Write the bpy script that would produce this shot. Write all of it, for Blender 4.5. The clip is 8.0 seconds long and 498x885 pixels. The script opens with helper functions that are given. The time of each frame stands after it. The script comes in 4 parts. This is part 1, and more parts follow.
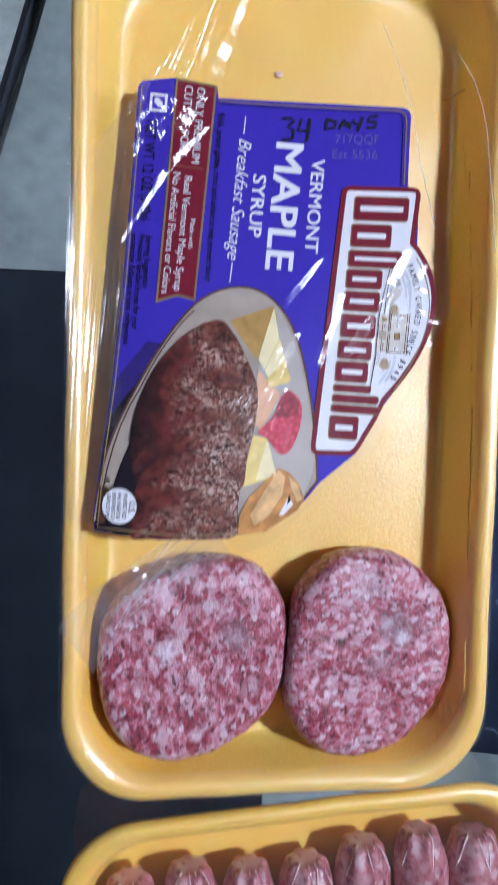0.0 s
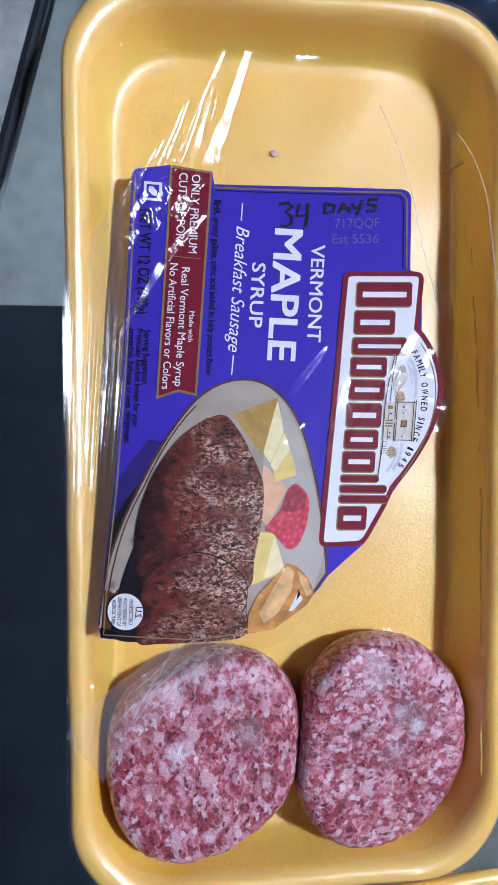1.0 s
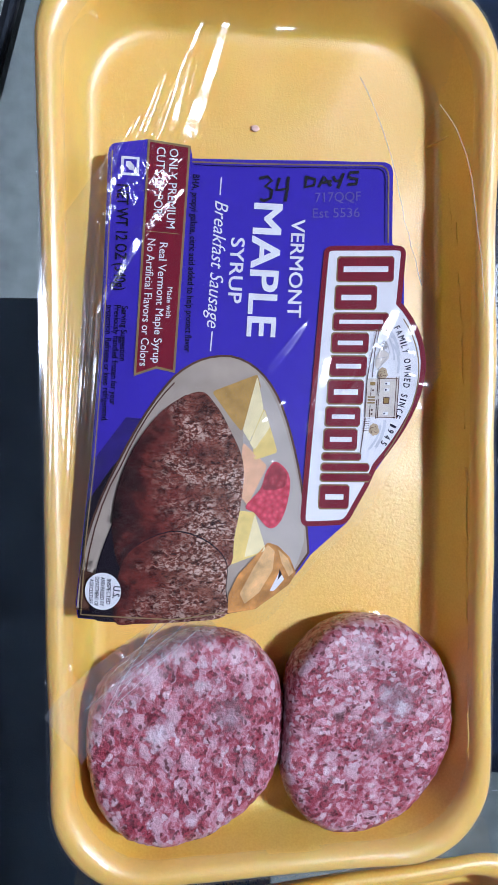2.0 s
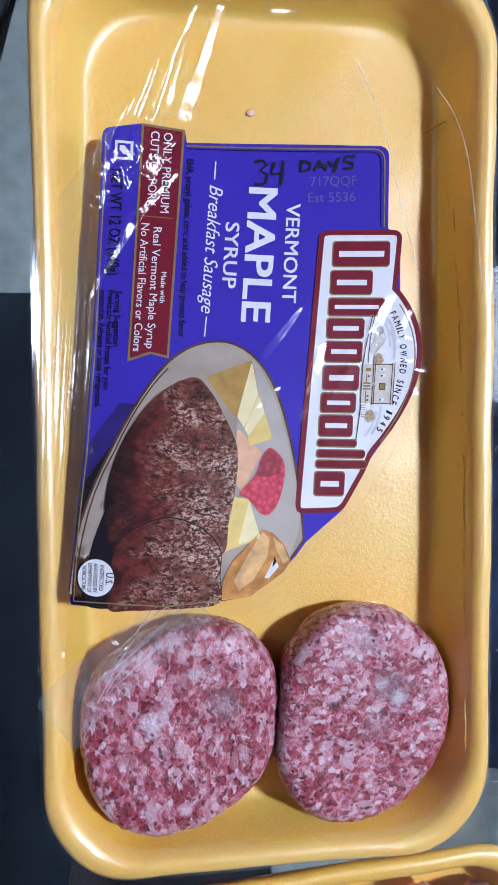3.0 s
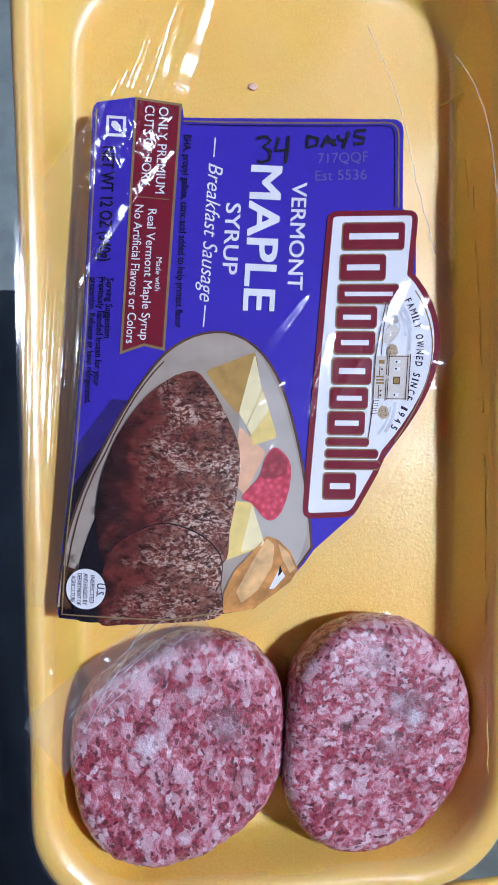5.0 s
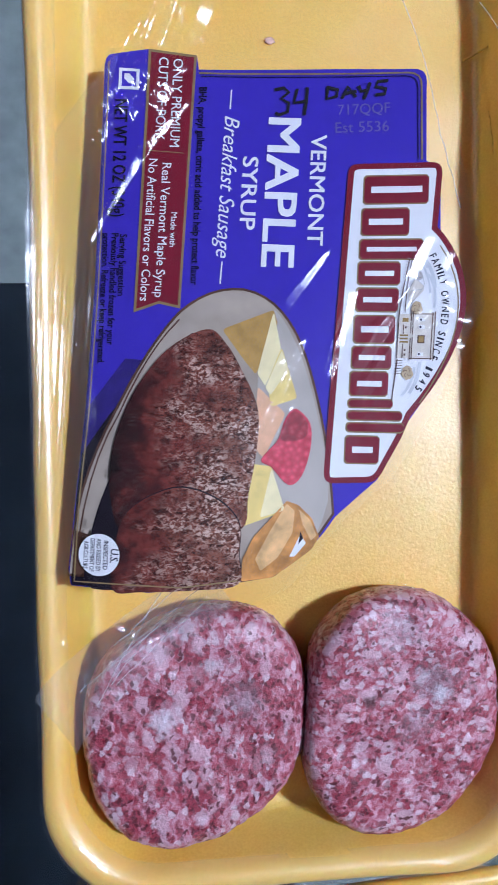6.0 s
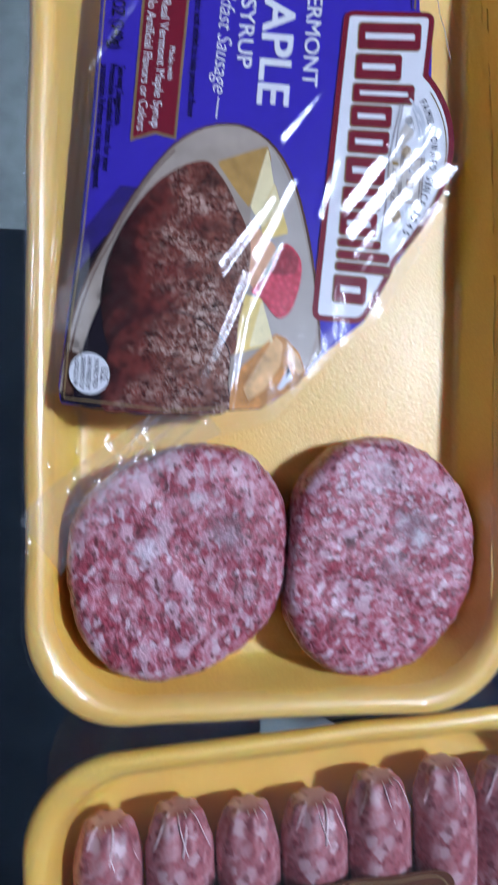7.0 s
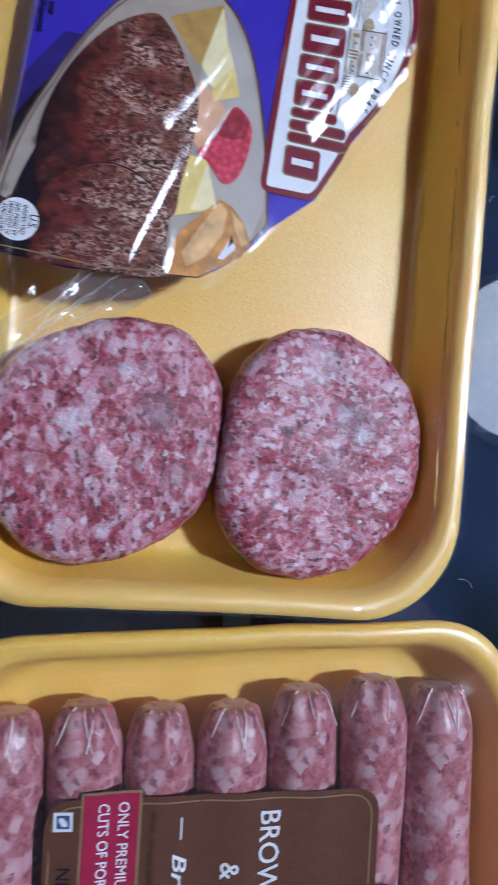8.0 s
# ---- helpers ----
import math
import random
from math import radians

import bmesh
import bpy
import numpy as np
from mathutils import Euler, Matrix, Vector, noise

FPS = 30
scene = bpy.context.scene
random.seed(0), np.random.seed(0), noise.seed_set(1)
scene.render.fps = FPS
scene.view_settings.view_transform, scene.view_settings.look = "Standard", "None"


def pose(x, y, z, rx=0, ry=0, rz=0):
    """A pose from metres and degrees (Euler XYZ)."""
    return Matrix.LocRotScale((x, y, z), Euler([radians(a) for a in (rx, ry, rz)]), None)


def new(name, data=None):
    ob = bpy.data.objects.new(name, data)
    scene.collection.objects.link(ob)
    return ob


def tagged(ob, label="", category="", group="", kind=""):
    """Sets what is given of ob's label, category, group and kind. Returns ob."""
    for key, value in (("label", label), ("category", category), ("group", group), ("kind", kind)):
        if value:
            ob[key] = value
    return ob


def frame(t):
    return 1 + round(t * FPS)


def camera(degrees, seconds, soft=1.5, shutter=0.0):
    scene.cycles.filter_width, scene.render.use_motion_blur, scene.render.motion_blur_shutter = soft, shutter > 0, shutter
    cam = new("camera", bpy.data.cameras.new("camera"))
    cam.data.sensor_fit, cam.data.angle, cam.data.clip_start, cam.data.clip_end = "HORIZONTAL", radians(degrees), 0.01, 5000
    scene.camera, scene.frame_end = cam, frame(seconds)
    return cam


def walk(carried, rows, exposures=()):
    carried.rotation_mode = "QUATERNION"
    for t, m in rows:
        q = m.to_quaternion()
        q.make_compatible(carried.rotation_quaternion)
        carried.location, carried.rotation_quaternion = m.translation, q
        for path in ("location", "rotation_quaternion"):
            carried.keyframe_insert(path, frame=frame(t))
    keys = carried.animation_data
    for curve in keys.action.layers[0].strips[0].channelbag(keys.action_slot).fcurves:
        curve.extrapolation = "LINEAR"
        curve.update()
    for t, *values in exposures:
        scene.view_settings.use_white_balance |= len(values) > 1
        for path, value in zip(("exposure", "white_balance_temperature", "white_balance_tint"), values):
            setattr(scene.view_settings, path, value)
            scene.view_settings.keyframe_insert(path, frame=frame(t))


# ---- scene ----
cam = camera(40.0, 8.0, soft=1.5, shutter=0.3)
# seconds, eye in metres, turn in degrees
ROWS = [
    (0, -0.03015, 0.00650, 0.22843, -2.642, -7.620, 1.723),
    (0.2, -0.03062, 0.02468, 0.22319, -2.549, -8.258, 1.380),
    (0.5, -0.03035, 0.03312, 0.22237, -2.498, -8.016, 0.751),
    (1, -0.03335, 0.03441, 0.22185, -2.472, -8.266, 0.055),
    (1.5, -0.02838, 0.03088, 0.21954, -2.543, -8.154, -0.264),
    (2, -0.02543, 0.02816, 0.22027, -2.537, -7.770, -0.238),
    (2.2, -0.02447, 0.02871, 0.21846, -2.671, -8.076, -0.191),
    (3.3, -0.02240, 0.02329, 0.22054, -2.529, -7.272, -0.269),
    (3.5, -0.02262, 0.02324, 0.22224, -2.412, -7.380, -0.330),
    (4, -0.02295, 0.02382, 0.21903, -2.503, -7.080, -0.458),
    (4.5, -0.02094, 0.02352, 0.21627, -2.153, -6.819, -0.473),
    (4.7, -0.01933, 0.02552, 0.21141, -2.565, -6.699, -0.456),
    (5.8, -0.01840, 0.01259, 0.19611, -2.441, -6.376, -0.383),
    (6, -0.02112, 0.01173, 0.19756, -2.015, -6.032, -0.669),
    (6.5, -0.03315, -0.00332, 0.19803, -1.727, -6.549, -1.046),
    (7, -0.02562, -0.03248, 0.20148, -1.802, -8.262, 0.980),
    (7.2, -0.02288, -0.05516, 0.20784, -1.823, -9.303, 2.497),
    (7.5, -0.02354, -0.06950, 0.20675, -1.025, -9.167, 4.772),
    (7.7, -0.02387, -0.06878, 0.20146, -0.780, -9.302, 5.150),
    (8, -0.00866, -0.06773, 0.19458, -0.872, -9.063, 4.584),
]
walk(cam, [(t, pose(x, y, z, rx, ry, rz)) for t, x, y, z, rx, ry, rz in ROWS], exposures=[(0.0, 0.05, 6500, 10), (4.7, 0.05, 6450, 10), (6.5, -0.05, 6100, 9), (7.5, -0.20, 6100, 8), (8.0, -0.20, 6150, 8)])

# ---- light ----
world = bpy.data.worlds.new("room_air")
world.use_nodes = True
world.node_tree.nodes["Background"].inputs[0].default_value = (0.72, 0.86, 1.0, 1)
world.node_tree.nodes["Background"].inputs[1].default_value = 0.03
scene.world = world
LAMP = (1.185, 0.265, 1.82)
LAMP_GLOW = 5.5
BULB_GLOW = 620.0
# unseen second lamp, added as fill for the shaded sides
FILL_LAMP = (-1.7, 0.9, 1.82)
FILL_LAMP_GLOW = 11.5

# ---- materials ----


def material(name, colour=(0.8, 0.8, 0.8), rough=0.5, metal=0.0, spec=0.5):
    m = bpy.data.materials.new(name)
    m.use_nodes = True
    b = m.node_tree.nodes["Principled BSDF"]
    b.inputs["Base Color"].default_value = (*colour, 1)
    b.inputs["Roughness"].default_value = rough
    b.inputs["Metallic"].default_value = metal
    b.inputs["Specular IOR Level"].default_value = spec
    return m, m.node_tree, b


def node(nt, kind, **props):
    n = nt.nodes.new(kind)
    for k, v in props.items():
        n.inputs[k.replace("_", " ")].default_value = v
    return n


def ramp(nt, fac, stops):
    r = nt.nodes.new("ShaderNodeValToRGB")
    r.color_ramp.elements[0].position, r.color_ramp.elements[0].color = stops[0][0], (*stops[0][1], 1)
    r.color_ramp.elements[1].position, r.color_ramp.elements[1].color = stops[-1][0], (*stops[-1][1], 1)
    for pos, col in stops[1:-1]:
        r.color_ramp.elements.new(pos).color = (*col, 1)
    nt.links.new(fac, r.inputs[0])
    return r.outputs[0]


def coords(nt, scale=(1, 1, 1), kind="Object", rot=(0, 0, 0)):
    tc = nt.nodes.new("ShaderNodeTexCoord")
    mp = nt.nodes.new("ShaderNodeMapping")
    mp.inputs["Scale"].default_value = scale
    mp.inputs["Rotation"].default_value = rot
    nt.links.new(tc.outputs[kind], mp.inputs[0])
    return mp.outputs[0]


def noise_tex(nt, vec, scale, detail=4.0, rough=0.55, distort=0.0):
    n = node(nt, "ShaderNodeTexNoise", Scale=scale, Detail=detail, Roughness=rough, Distortion=distort)
    nt.links.new(vec, n.inputs["Vector"])
    return n.outputs["Fac"]


def voronoi(nt, vec, scale, out="Color", feature="F1"):
    n = nt.nodes.new("ShaderNodeTexVoronoi")
    n.feature = feature
    n.inputs["Scale"].default_value = scale
    nt.links.new(vec, n.inputs["Vector"])
    return n.outputs[out]


def mixc(nt, fac, a, b, mode="MIX"):
    n = nt.nodes.new("ShaderNodeMix")
    n.data_type, n.blend_type = "RGBA", mode
    for val, sock in ((fac, n.inputs[0]), (a, n.inputs[6]), (b, n.inputs[7])):
        if isinstance(val, bpy.types.NodeSocket):
            nt.links.new(val, sock)
        elif isinstance(val, (int, float)):
            sock.default_value = val
        else:
            sock.default_value = (*val, 1)
    return n.outputs[2]


def calc(nt, op, a, b=0.0):
    n = nt.nodes.new("ShaderNodeMath")
    n.operation = op
    for val, sock in ((a, n.inputs[0]), (b, n.inputs[1])):
        if isinstance(val, bpy.types.NodeSocket):
            nt.links.new(val, sock)
        else:
            sock.default_value = val
    return n.outputs[0]


def bump(nt, b, height, strength, dist):
    n = node(nt, "ShaderNodeBump", Strength=strength, Distance=dist)
    nt.links.new(height, n.inputs["Height"])
    nt.links.new(n.outputs[0], b.inputs["Normal"])
    nt.links.new(n.outputs[0], b.inputs["Coat Normal"])


def foam_mat():
    m, nt, b = material("yellow_foam", rough=0.55, spec=1.0)
    v = coords(nt)
    grain = noise_tex(nt, v, 1500, 2)
    cell = voronoi(nt, v, 900, "Distance")
    cloud = noise_tex(nt, v, 28, 4)
    col = ramp(nt, cloud, [(0.3, (0.93, 0.515, 0.060)), (0.55, (0.96, 0.575, 0.105)), (0.75, (0.97, 0.625, 0.135))])
    col = mixc(nt, 0.22, col, ramp(nt, grain, [(0.35, (0.66, 0.35, 0.045)), (0.65, (0.96, 0.68, 0.22))]))
    nt.links.new(col, b.inputs["Base Color"])
    nt.links.new(ramp(nt, grain, [(0.3, (0.34,) * 3), (0.7, (0.50,) * 3)]), b.inputs["Roughness"])
    bump(nt, b, mixc(nt, 0.25, grain, cell), 0.20, 0.0005)
    b.inputs["Coat Weight"].default_value = 0.35
    b.inputs["Coat Roughness"].default_value = 0.40
    b.inputs["Coat IOR"].default_value = 1.6
    b.inputs["Subsurface Weight"].default_value = 0.4
    b.inputs["Subsurface Radius"].default_value = (1.0, 0.55, 0.12)
    b.inputs["Subsurface Scale"].default_value = 0.006
    return m


def meat_mat(name, stretch, turn, tones, cell=300, shift=0.0, bruises=(), wet=0.3, relief=0.6, strong=1.0):
    """Coarsely ground pork: soft-edged scraps from dark lean to pale fat, with bruises at x, y, radius, strength, colour."""
    m, nt, b = material(name, rough=0.36, spec=0.42)
    v0 = coords(nt)
    wob = nt.nodes.new("ShaderNodeTexNoise")
    wob.inputs["Scale"].default_value = 300
    wob.inputs["Detail"].default_value = 4
    wob.inputs["Roughness"].default_value = 0.6
    nt.links.new(v0, wob.inputs["Vector"])
    add = nt.nodes.new("ShaderNodeVectorMath")
    add.operation = "MULTIPLY_ADD"
    nt.links.new(wob.outputs["Color"], add.inputs[0])
    add.inputs[1].default_value = (0.0034, 0.0034, 0.0034)
    nt.links.new(v0, add.inputs[2])
    mp = nt.nodes.new("ShaderNodeMapping")
    mp.inputs["Location"].default_value = (shift, shift * 0.7, shift * 0.3)
    mp.inputs["Scale"].default_value = stretch
    mp.inputs["Rotation"].default_value = (0, 0, turn)
    nt.links.new(add.outputs[0], mp.inputs[0])
    v = mp.outputs[0]

    def scraps(scale, ch, share, soft, reach, bias=None):
        """Some of the cells of one size, with soft rounded edges."""
        n = nt.nodes.new("ShaderNodeTexVoronoi")
        n.inputs["Scale"].default_value = scale
        nt.links.new(v, n.inputs["Vector"])
        sp = nt.nodes.new("ShaderNodeSeparateColor")
        nt.links.new(n.outputs["Color"], sp.inputs[0])
        pick = sp.outputs[ch] if bias is None else calc(nt, "ADD", sp.outputs[ch], bias)
        return calc(nt, "MULTIPLY", ramp(nt, pick, [(1 - share - soft, (0, 0, 0)), (1 - share + soft, (1, 1, 1))]), ramp(nt, n.outputs["Distance"], [(reach * 0.55, (1, 1, 1)), (reach, (0, 0, 0))]))

    dark, lean, mid, fat, pale = tones
    fibre = noise_tex(nt, v, cell * 1.3, 5, 0.62, 0.4)
    patch = noise_tex(nt, v0, 110, 3)
    col = ramp(nt, calc(nt, "ADD", calc(nt, "MULTIPLY", fibre, 0.7), calc(nt, "MULTIPLY", patch, 0.3)), [(0.40, lean), (0.475, mid), (0.56, fat)])
    bias = calc(nt, "MULTIPLY", calc(nt, "SUBTRACT", patch, 0.5), 1.1)
    red = ramp(nt, noise_tex(nt, v0, 800, 3), [(0.35, dark), (0.55, lean)])
    col = mixc(nt, calc(nt, "MULTIPLY", scraps(cell, 0, 0.42, 0.05, 0.95, bias), 0.92 * strong), col, red)
    col = mixc(nt, calc(nt, "MULTIPLY", scraps(cell * 1.6, 1, 0.26, 0.04, 0.85), 0.92 * strong), col, red)
    white = scraps(cell * 0.72, 2, 0.23, 0.05, 0.80)
    col = mixc(nt, calc(nt, "MULTIPLY", white, 0.8), col, mixc(nt, patch, fat, pale))
    col = mixc(nt, calc(nt, "MULTIPLY", scraps(cell * 1.35, 2, 0.20, 0.04, 0.75), 0.85), col, pale)
    col = mixc(nt, calc(nt, "MULTIPLY", scraps(cell * 2.2, 0, 0.12, 0.03, 0.75), 0.9 * strong), col, dark)
    tone = calc(nt, "ADD", calc(nt, "MULTIPLY", white, 0.3), fibre)
    sx = nt.nodes.new("ShaderNodeSeparateXYZ")
    nt.links.new(v0, sx.inputs[0])
    for bx, by, br, amount, tint in bruises:
        dx, dy = calc(nt, "SUBTRACT", sx.outputs[0], bx), calc(nt, "SUBTRACT", sx.outputs[1], by)
        d = calc(nt, "SQRT", calc(nt, "ADD", calc(nt, "MULTIPLY", dx, dx), calc(nt, "MULTIPLY", dy, dy)))
        d = calc(nt, "ADD", calc(nt, "DIVIDE", d, br), calc(nt, "MULTIPLY", calc(nt, "SUBTRACT", noise_tex(nt, v0, 420, 4, 0.6), 0.5), 2.6))
        col = mixc(nt, calc(nt, "MULTIPLY", ramp(nt, d, [(0.35, (1, 1, 1)), (1.1, (0, 0, 0))]), amount), col, tint)
    nt.links.new(col, b.inputs["Base Color"])
    h = mixc(nt, 0.4, tone, noise_tex(nt, v0, 1000, 4))
    bump(nt, b, h, relief, 0.0014)
    film = node(nt, "ShaderNodeBump", Strength=relief * 0.35, Distance=0.0014)
    nt.links.new(h, film.inputs["Height"])
    nt.links.new(film.outputs[0], b.inputs["Coat Normal"])
    nt.links.new(ramp(nt, noise_tex(nt, v0, 300, 3), [(0.35, (0.24,) * 3), (0.65, (0.5,) * 3)]), b.inputs["Roughness"])
    b.inputs["Coat Weight"].default_value = wet
    b.inputs["Coat Roughness"].default_value = 0.33
    b.inputs["Subsurface Weight"].default_value = 0.12
    b.inputs["Subsurface Radius"].default_value = (0.004, 0.0015, 0.001)
    b.inputs["Subsurface Scale"].default_value = 0.4
    return m


def print_mat(name, colour, vary=0.12, rough=0.5, scale=300):
    m, nt, b = material(name, colour, rough, spec=0.1)
    n = noise_tex(nt, coords(nt), scale, 4)
    lo, hi = tuple(c * (1 - vary) for c in colour), tuple(min(1, c * (1 + vary)) for c in colour)
    nt.links.new(ramp(nt, n, [(0.3, lo), (0.7, hi)]), b.inputs["Base Color"])
    return m


def film_mat(name, rough, body):
    """Clear plastic wrap: see-through with a glossy face and a faint milky body."""
    m = bpy.data.materials.new(name)
    m.use_nodes = True
    nt = m.node_tree
    nt.nodes.remove(nt.nodes["Principled BSDF"])
    out = nt.nodes["Material Output"]
    tr = node(nt, "ShaderNodeBsdfTransparent")
    tr.inputs[0].default_value = (0.995, 0.995, 0.995, 1)
    gl = node(nt, "ShaderNodeBsdfGlossy", Roughness=rough)
    gl.distribution = "BECKMANN"
    milk = node(nt, "ShaderNodeBsdfDiffuse")
    milk.inputs[0].default_value = (0.85, 0.86, 0.9, 1)
    v = coords(nt)
    fine = noise_tex(nt, coords(nt, (1, 0.45, 1), rot=(0, 0, 0.35)), 330, 4, 0.6, 1.2)
    bp = node(nt, "ShaderNodeBump", Strength=0.10, Distance=0.0010)
    nt.links.new(fine, bp.inputs["Height"])
    nt.links.new(bp.outputs[0], gl.inputs["Normal"])
    m1 = nt.nodes.new("ShaderNodeMixShader")
    m1.inputs[0].default_value = body
    nt.links.new(tr.outputs[0], m1.inputs[1])
    nt.links.new(milk.outputs[0], m1.inputs[2])
    haze = node(nt, "ShaderNodeBsdfGlossy", Roughness=min(0.6, rough * 2.0))
    nt.links.new(bp.outputs[0], haze.inputs["Normal"])
    last = m1
    for shine, amount in ((haze, 0.01), (gl, 0.045)):
        m2 = nt.nodes.new("ShaderNodeMixShader")
        m2.inputs[0].default_value = amount
        nt.links.new(last.outputs[0], m2.inputs[1])
        nt.links.new(shine.outputs[0], m2.inputs[2])
        last = m2
    nt.links.new(m2.outputs[0], out.inputs[0])
    return m


def floor_mat():
    m, nt, b = material("grey_concrete", rough=0.55)
    v = coords(nt)
    big = noise_tex(nt, v, 9, 5, 0.6)
    small = noise_tex(nt, v, 60, 5, 0.6)
    col = ramp(nt, mixc(nt, 0.4, big, small), [(0.35, (0.10, 0.115, 0.11)), (0.5, (0.155, 0.175, 0.165)), (0.65, (0.21, 0.235, 0.22))])
    nt.links.new(col, b.inputs["Base Color"])
    bump(nt, b, small, 0.2, 0.002)
    return m


def rubber_mat():
    m, nt, b = material("black_rubber", (0.012, 0.016, 0.022), 0.9, spec=0.08)
    n = noise_tex(nt, coords(nt), 30, 5)
    nt.links.new(ramp(nt, n, [(0.3, (0.004, 0.006, 0.009)), (0.7, (0.009, 0.013, 0.018))]), b.inputs["Base Color"])
    bump(nt, b, noise_tex(nt, coords(nt), 700, 2), 0.3, 0.001)
    return m


def cloth_mat():
    m, nt, b = material("navy_cloth", (0.015, 0.022, 0.05), 0.95, spec=0.08)
    n = noise_tex(nt, coords(nt), 18, 5)
    nt.links.new(ramp(nt, n, [(0.35, (0.003, 0.005, 0.010)), (0.7, (0.014, 0.022, 0.048))]), b.inputs["Base Color"])
    bump(nt, b, noise_tex(nt, coords(nt, (1, 6, 1)), 500, 2), 0.4, 0.001)
    return m


def glass_mat():
    m, nt, b = material("table_glass", (0.90, 0.95, 0.96), 0.0, spec=0.5)
    b.inputs["Transmission Weight"].default_value = 1.0
    b.inputs["IOR"].default_value = 1.5
    return m


def plaster_mat(name, col):
    m, nt, b = material(name, col, 0.8)
    n = noise_tex(nt, coords(nt), 3, 6)
    nt.links.new(ramp(nt, n, [(0.3, tuple(c * 0.9 for c in col)), (0.7, col)]), b.inputs["Base Color"])
    return m


def glow_mat(name, strength):
    m, nt, b = material(name, (0.9, 0.9, 0.9), 0.4)
    b.inputs["Emission Color"].default_value = (0.86, 0.955, 1.23, 1)
    b.inputs["Emission Strength"].default_value = strength
    return m


def crust_mat(name, x0, x1):
    """Printed photograph of a browned sausage: wine-red skin on one side, pale cracked crust on the other."""
    m, nt, b = material(name, (0.1, 0.03, 0.02), 0.5, spec=0.08)
    v = coords(nt)
    sp = nt.nodes.new("ShaderNodeSeparateXYZ")
    nt.links.new(v, sp.inputs[0])
    across = calc(nt, "DIVIDE", calc(nt, "SUBTRACT", sp.outputs[0], x0), x1 - x0)
    across = calc(nt, "ADD", across, calc(nt, "MULTIPLY", calc(nt, "SUBTRACT", noise_tex(nt, v, 120, 4), 0.5), 0.9))
    col = ramp(nt, across, [(0.0, (0.010, 0.003, 0.004)), (0.18, (0.050, 0.010, 0.011)), (0.36, (0.17, 0.030, 0.022)), (0.7, (0.20, 0.055, 0.034)), (1.0, (0.22, 0.08, 0.05))])
    mott = noise_tex(nt, v, 330, 6, 0.7)
    col = mixc(nt, 0.9, col, ramp(nt, mott, [(0.36, (0.20,) * 3), (0.52, (0.8,) * 3), (0.68, (1.25,) * 3)]), "MULTIPLY")
    ridge = noise_tex(nt, coords(nt, (0.75, 1.15, 1), rot=(0, 0, 0.2)), 980, 5, 0.7, 0.8)
    crack = ramp(nt, ridge, [(0.50, (0, 0, 0)), (0.57, (1, 1, 1))])
    where = calc(nt, "MULTIPLY", ramp(nt, across, [(0.34, (0.05,) * 3), (0.66, (1, 1, 1))]), ramp(nt, noise_tex(nt, v, 130, 3), [(0.40, (0.10,) * 3), (0.60, (1, 1, 1))]))
    col = mixc(nt, calc(nt, "MULTIPLY", calc(nt, "MULTIPLY", crack, where), 0.9), col, (0.66, 0.47, 0.39))
    pit = ramp(nt, ridge, [(0.38, (1, 1, 1)), (0.46, (0, 0, 0))])
    col = mixc(nt, calc(nt, "MULTIPLY", calc(nt, "MULTIPLY", pit, ramp(nt, across, [(0.2, (0.3,) * 3), (0.5, (1, 1, 1))])), 0.85), col, (0.016, 0.005, 0.005))
    nt.links.new(col, b.inputs["Base Color"])
    return m


FOAM = foam_mat()
PORK = ((0.11, 0.012, 0.022), (0.37, 0.048, 0.075), (0.49, 0.150, 0.195), (0.58, 0.295, 0.355), (0.68, 0.50, 0.56))
PORK_LINK = ((0.20, 0.044, 0.058), (0.39, 0.105, 0.120), (0.48, 0.185, 0.200), (0.53, 0.27, 0.29), (0.61, 0.40, 0.42))
GREYED, FATTY, DARKENED = (0.22, 0.14, 0.165), (0.66, 0.58, 0.64), (0.10, 0.028, 0.035)
PATTY = meat_mat("ground_pork", (1.0, 0.66, 1.0), 0.4, PORK, 440, 0.0, ((-0.0095, 0.0035, 0.0042, 0.65, FATTY), (0.013, 0.008, 0.0065, 0.55, GREYED), (0.0035, 0.017, 0.003, 0.6, FATTY), (-0.016, -0.004, 0.006, 0.4, (0.42, 0.08, 0.10))))
PATTY_GREY = meat_mat("bruised_ground_pork", (0.8, 0.95, 1.0), -0.3, PORK, 460, 3.1, ((0.0085, 0.009, 0.0085, 0.6, GREYED), (-0.0105, 0.0055, 0.0022, 0.9, DARKENED), (0.002, -0.003, 0.006, 0.45, GREYED), (0.010, 0.006, 0.0028, 0.8, FATTY), (0.005, 0.011, 0.0024, 0.6, FATTY), (-0.003, 0.024, 0.007, 0.35, FATTY)))
LINK = meat_mat("ground_pork_in_casing", (0.8, 0.7, 0.8), 0.0, PORK_LINK, 300, 1.0, (), 0.1, 0.25, 0.85)
CASING = print_mat("pale_casing", (0.80, 0.62, 0.63), 0.15, 0.4, 600)
FILM = film_mat("clear_wrap", 0.21, 0.003)
JUICE = film_mat("wet_juice", 0.05, 0.0)
FILM_MILK = film_mat("crumpled_wrap", 0.18, 0.10)
RIM_FILM = film_mat("rim_wrap", 0.26, 0.05)
FILM_TIGHT = film_mat("tight_wrap", 0.2, 0.012)
CONCRETE, RUBBER, NAVY, GLASS = floor_mat(), rubber_mat(), cloth_mat(), glass_mat()
WALL, CEIL = plaster_mat("grey_plaster", (0.34, 0.35, 0.37)), plaster_mat("grey_ceiling", (0.19, 0.20, 0.22))
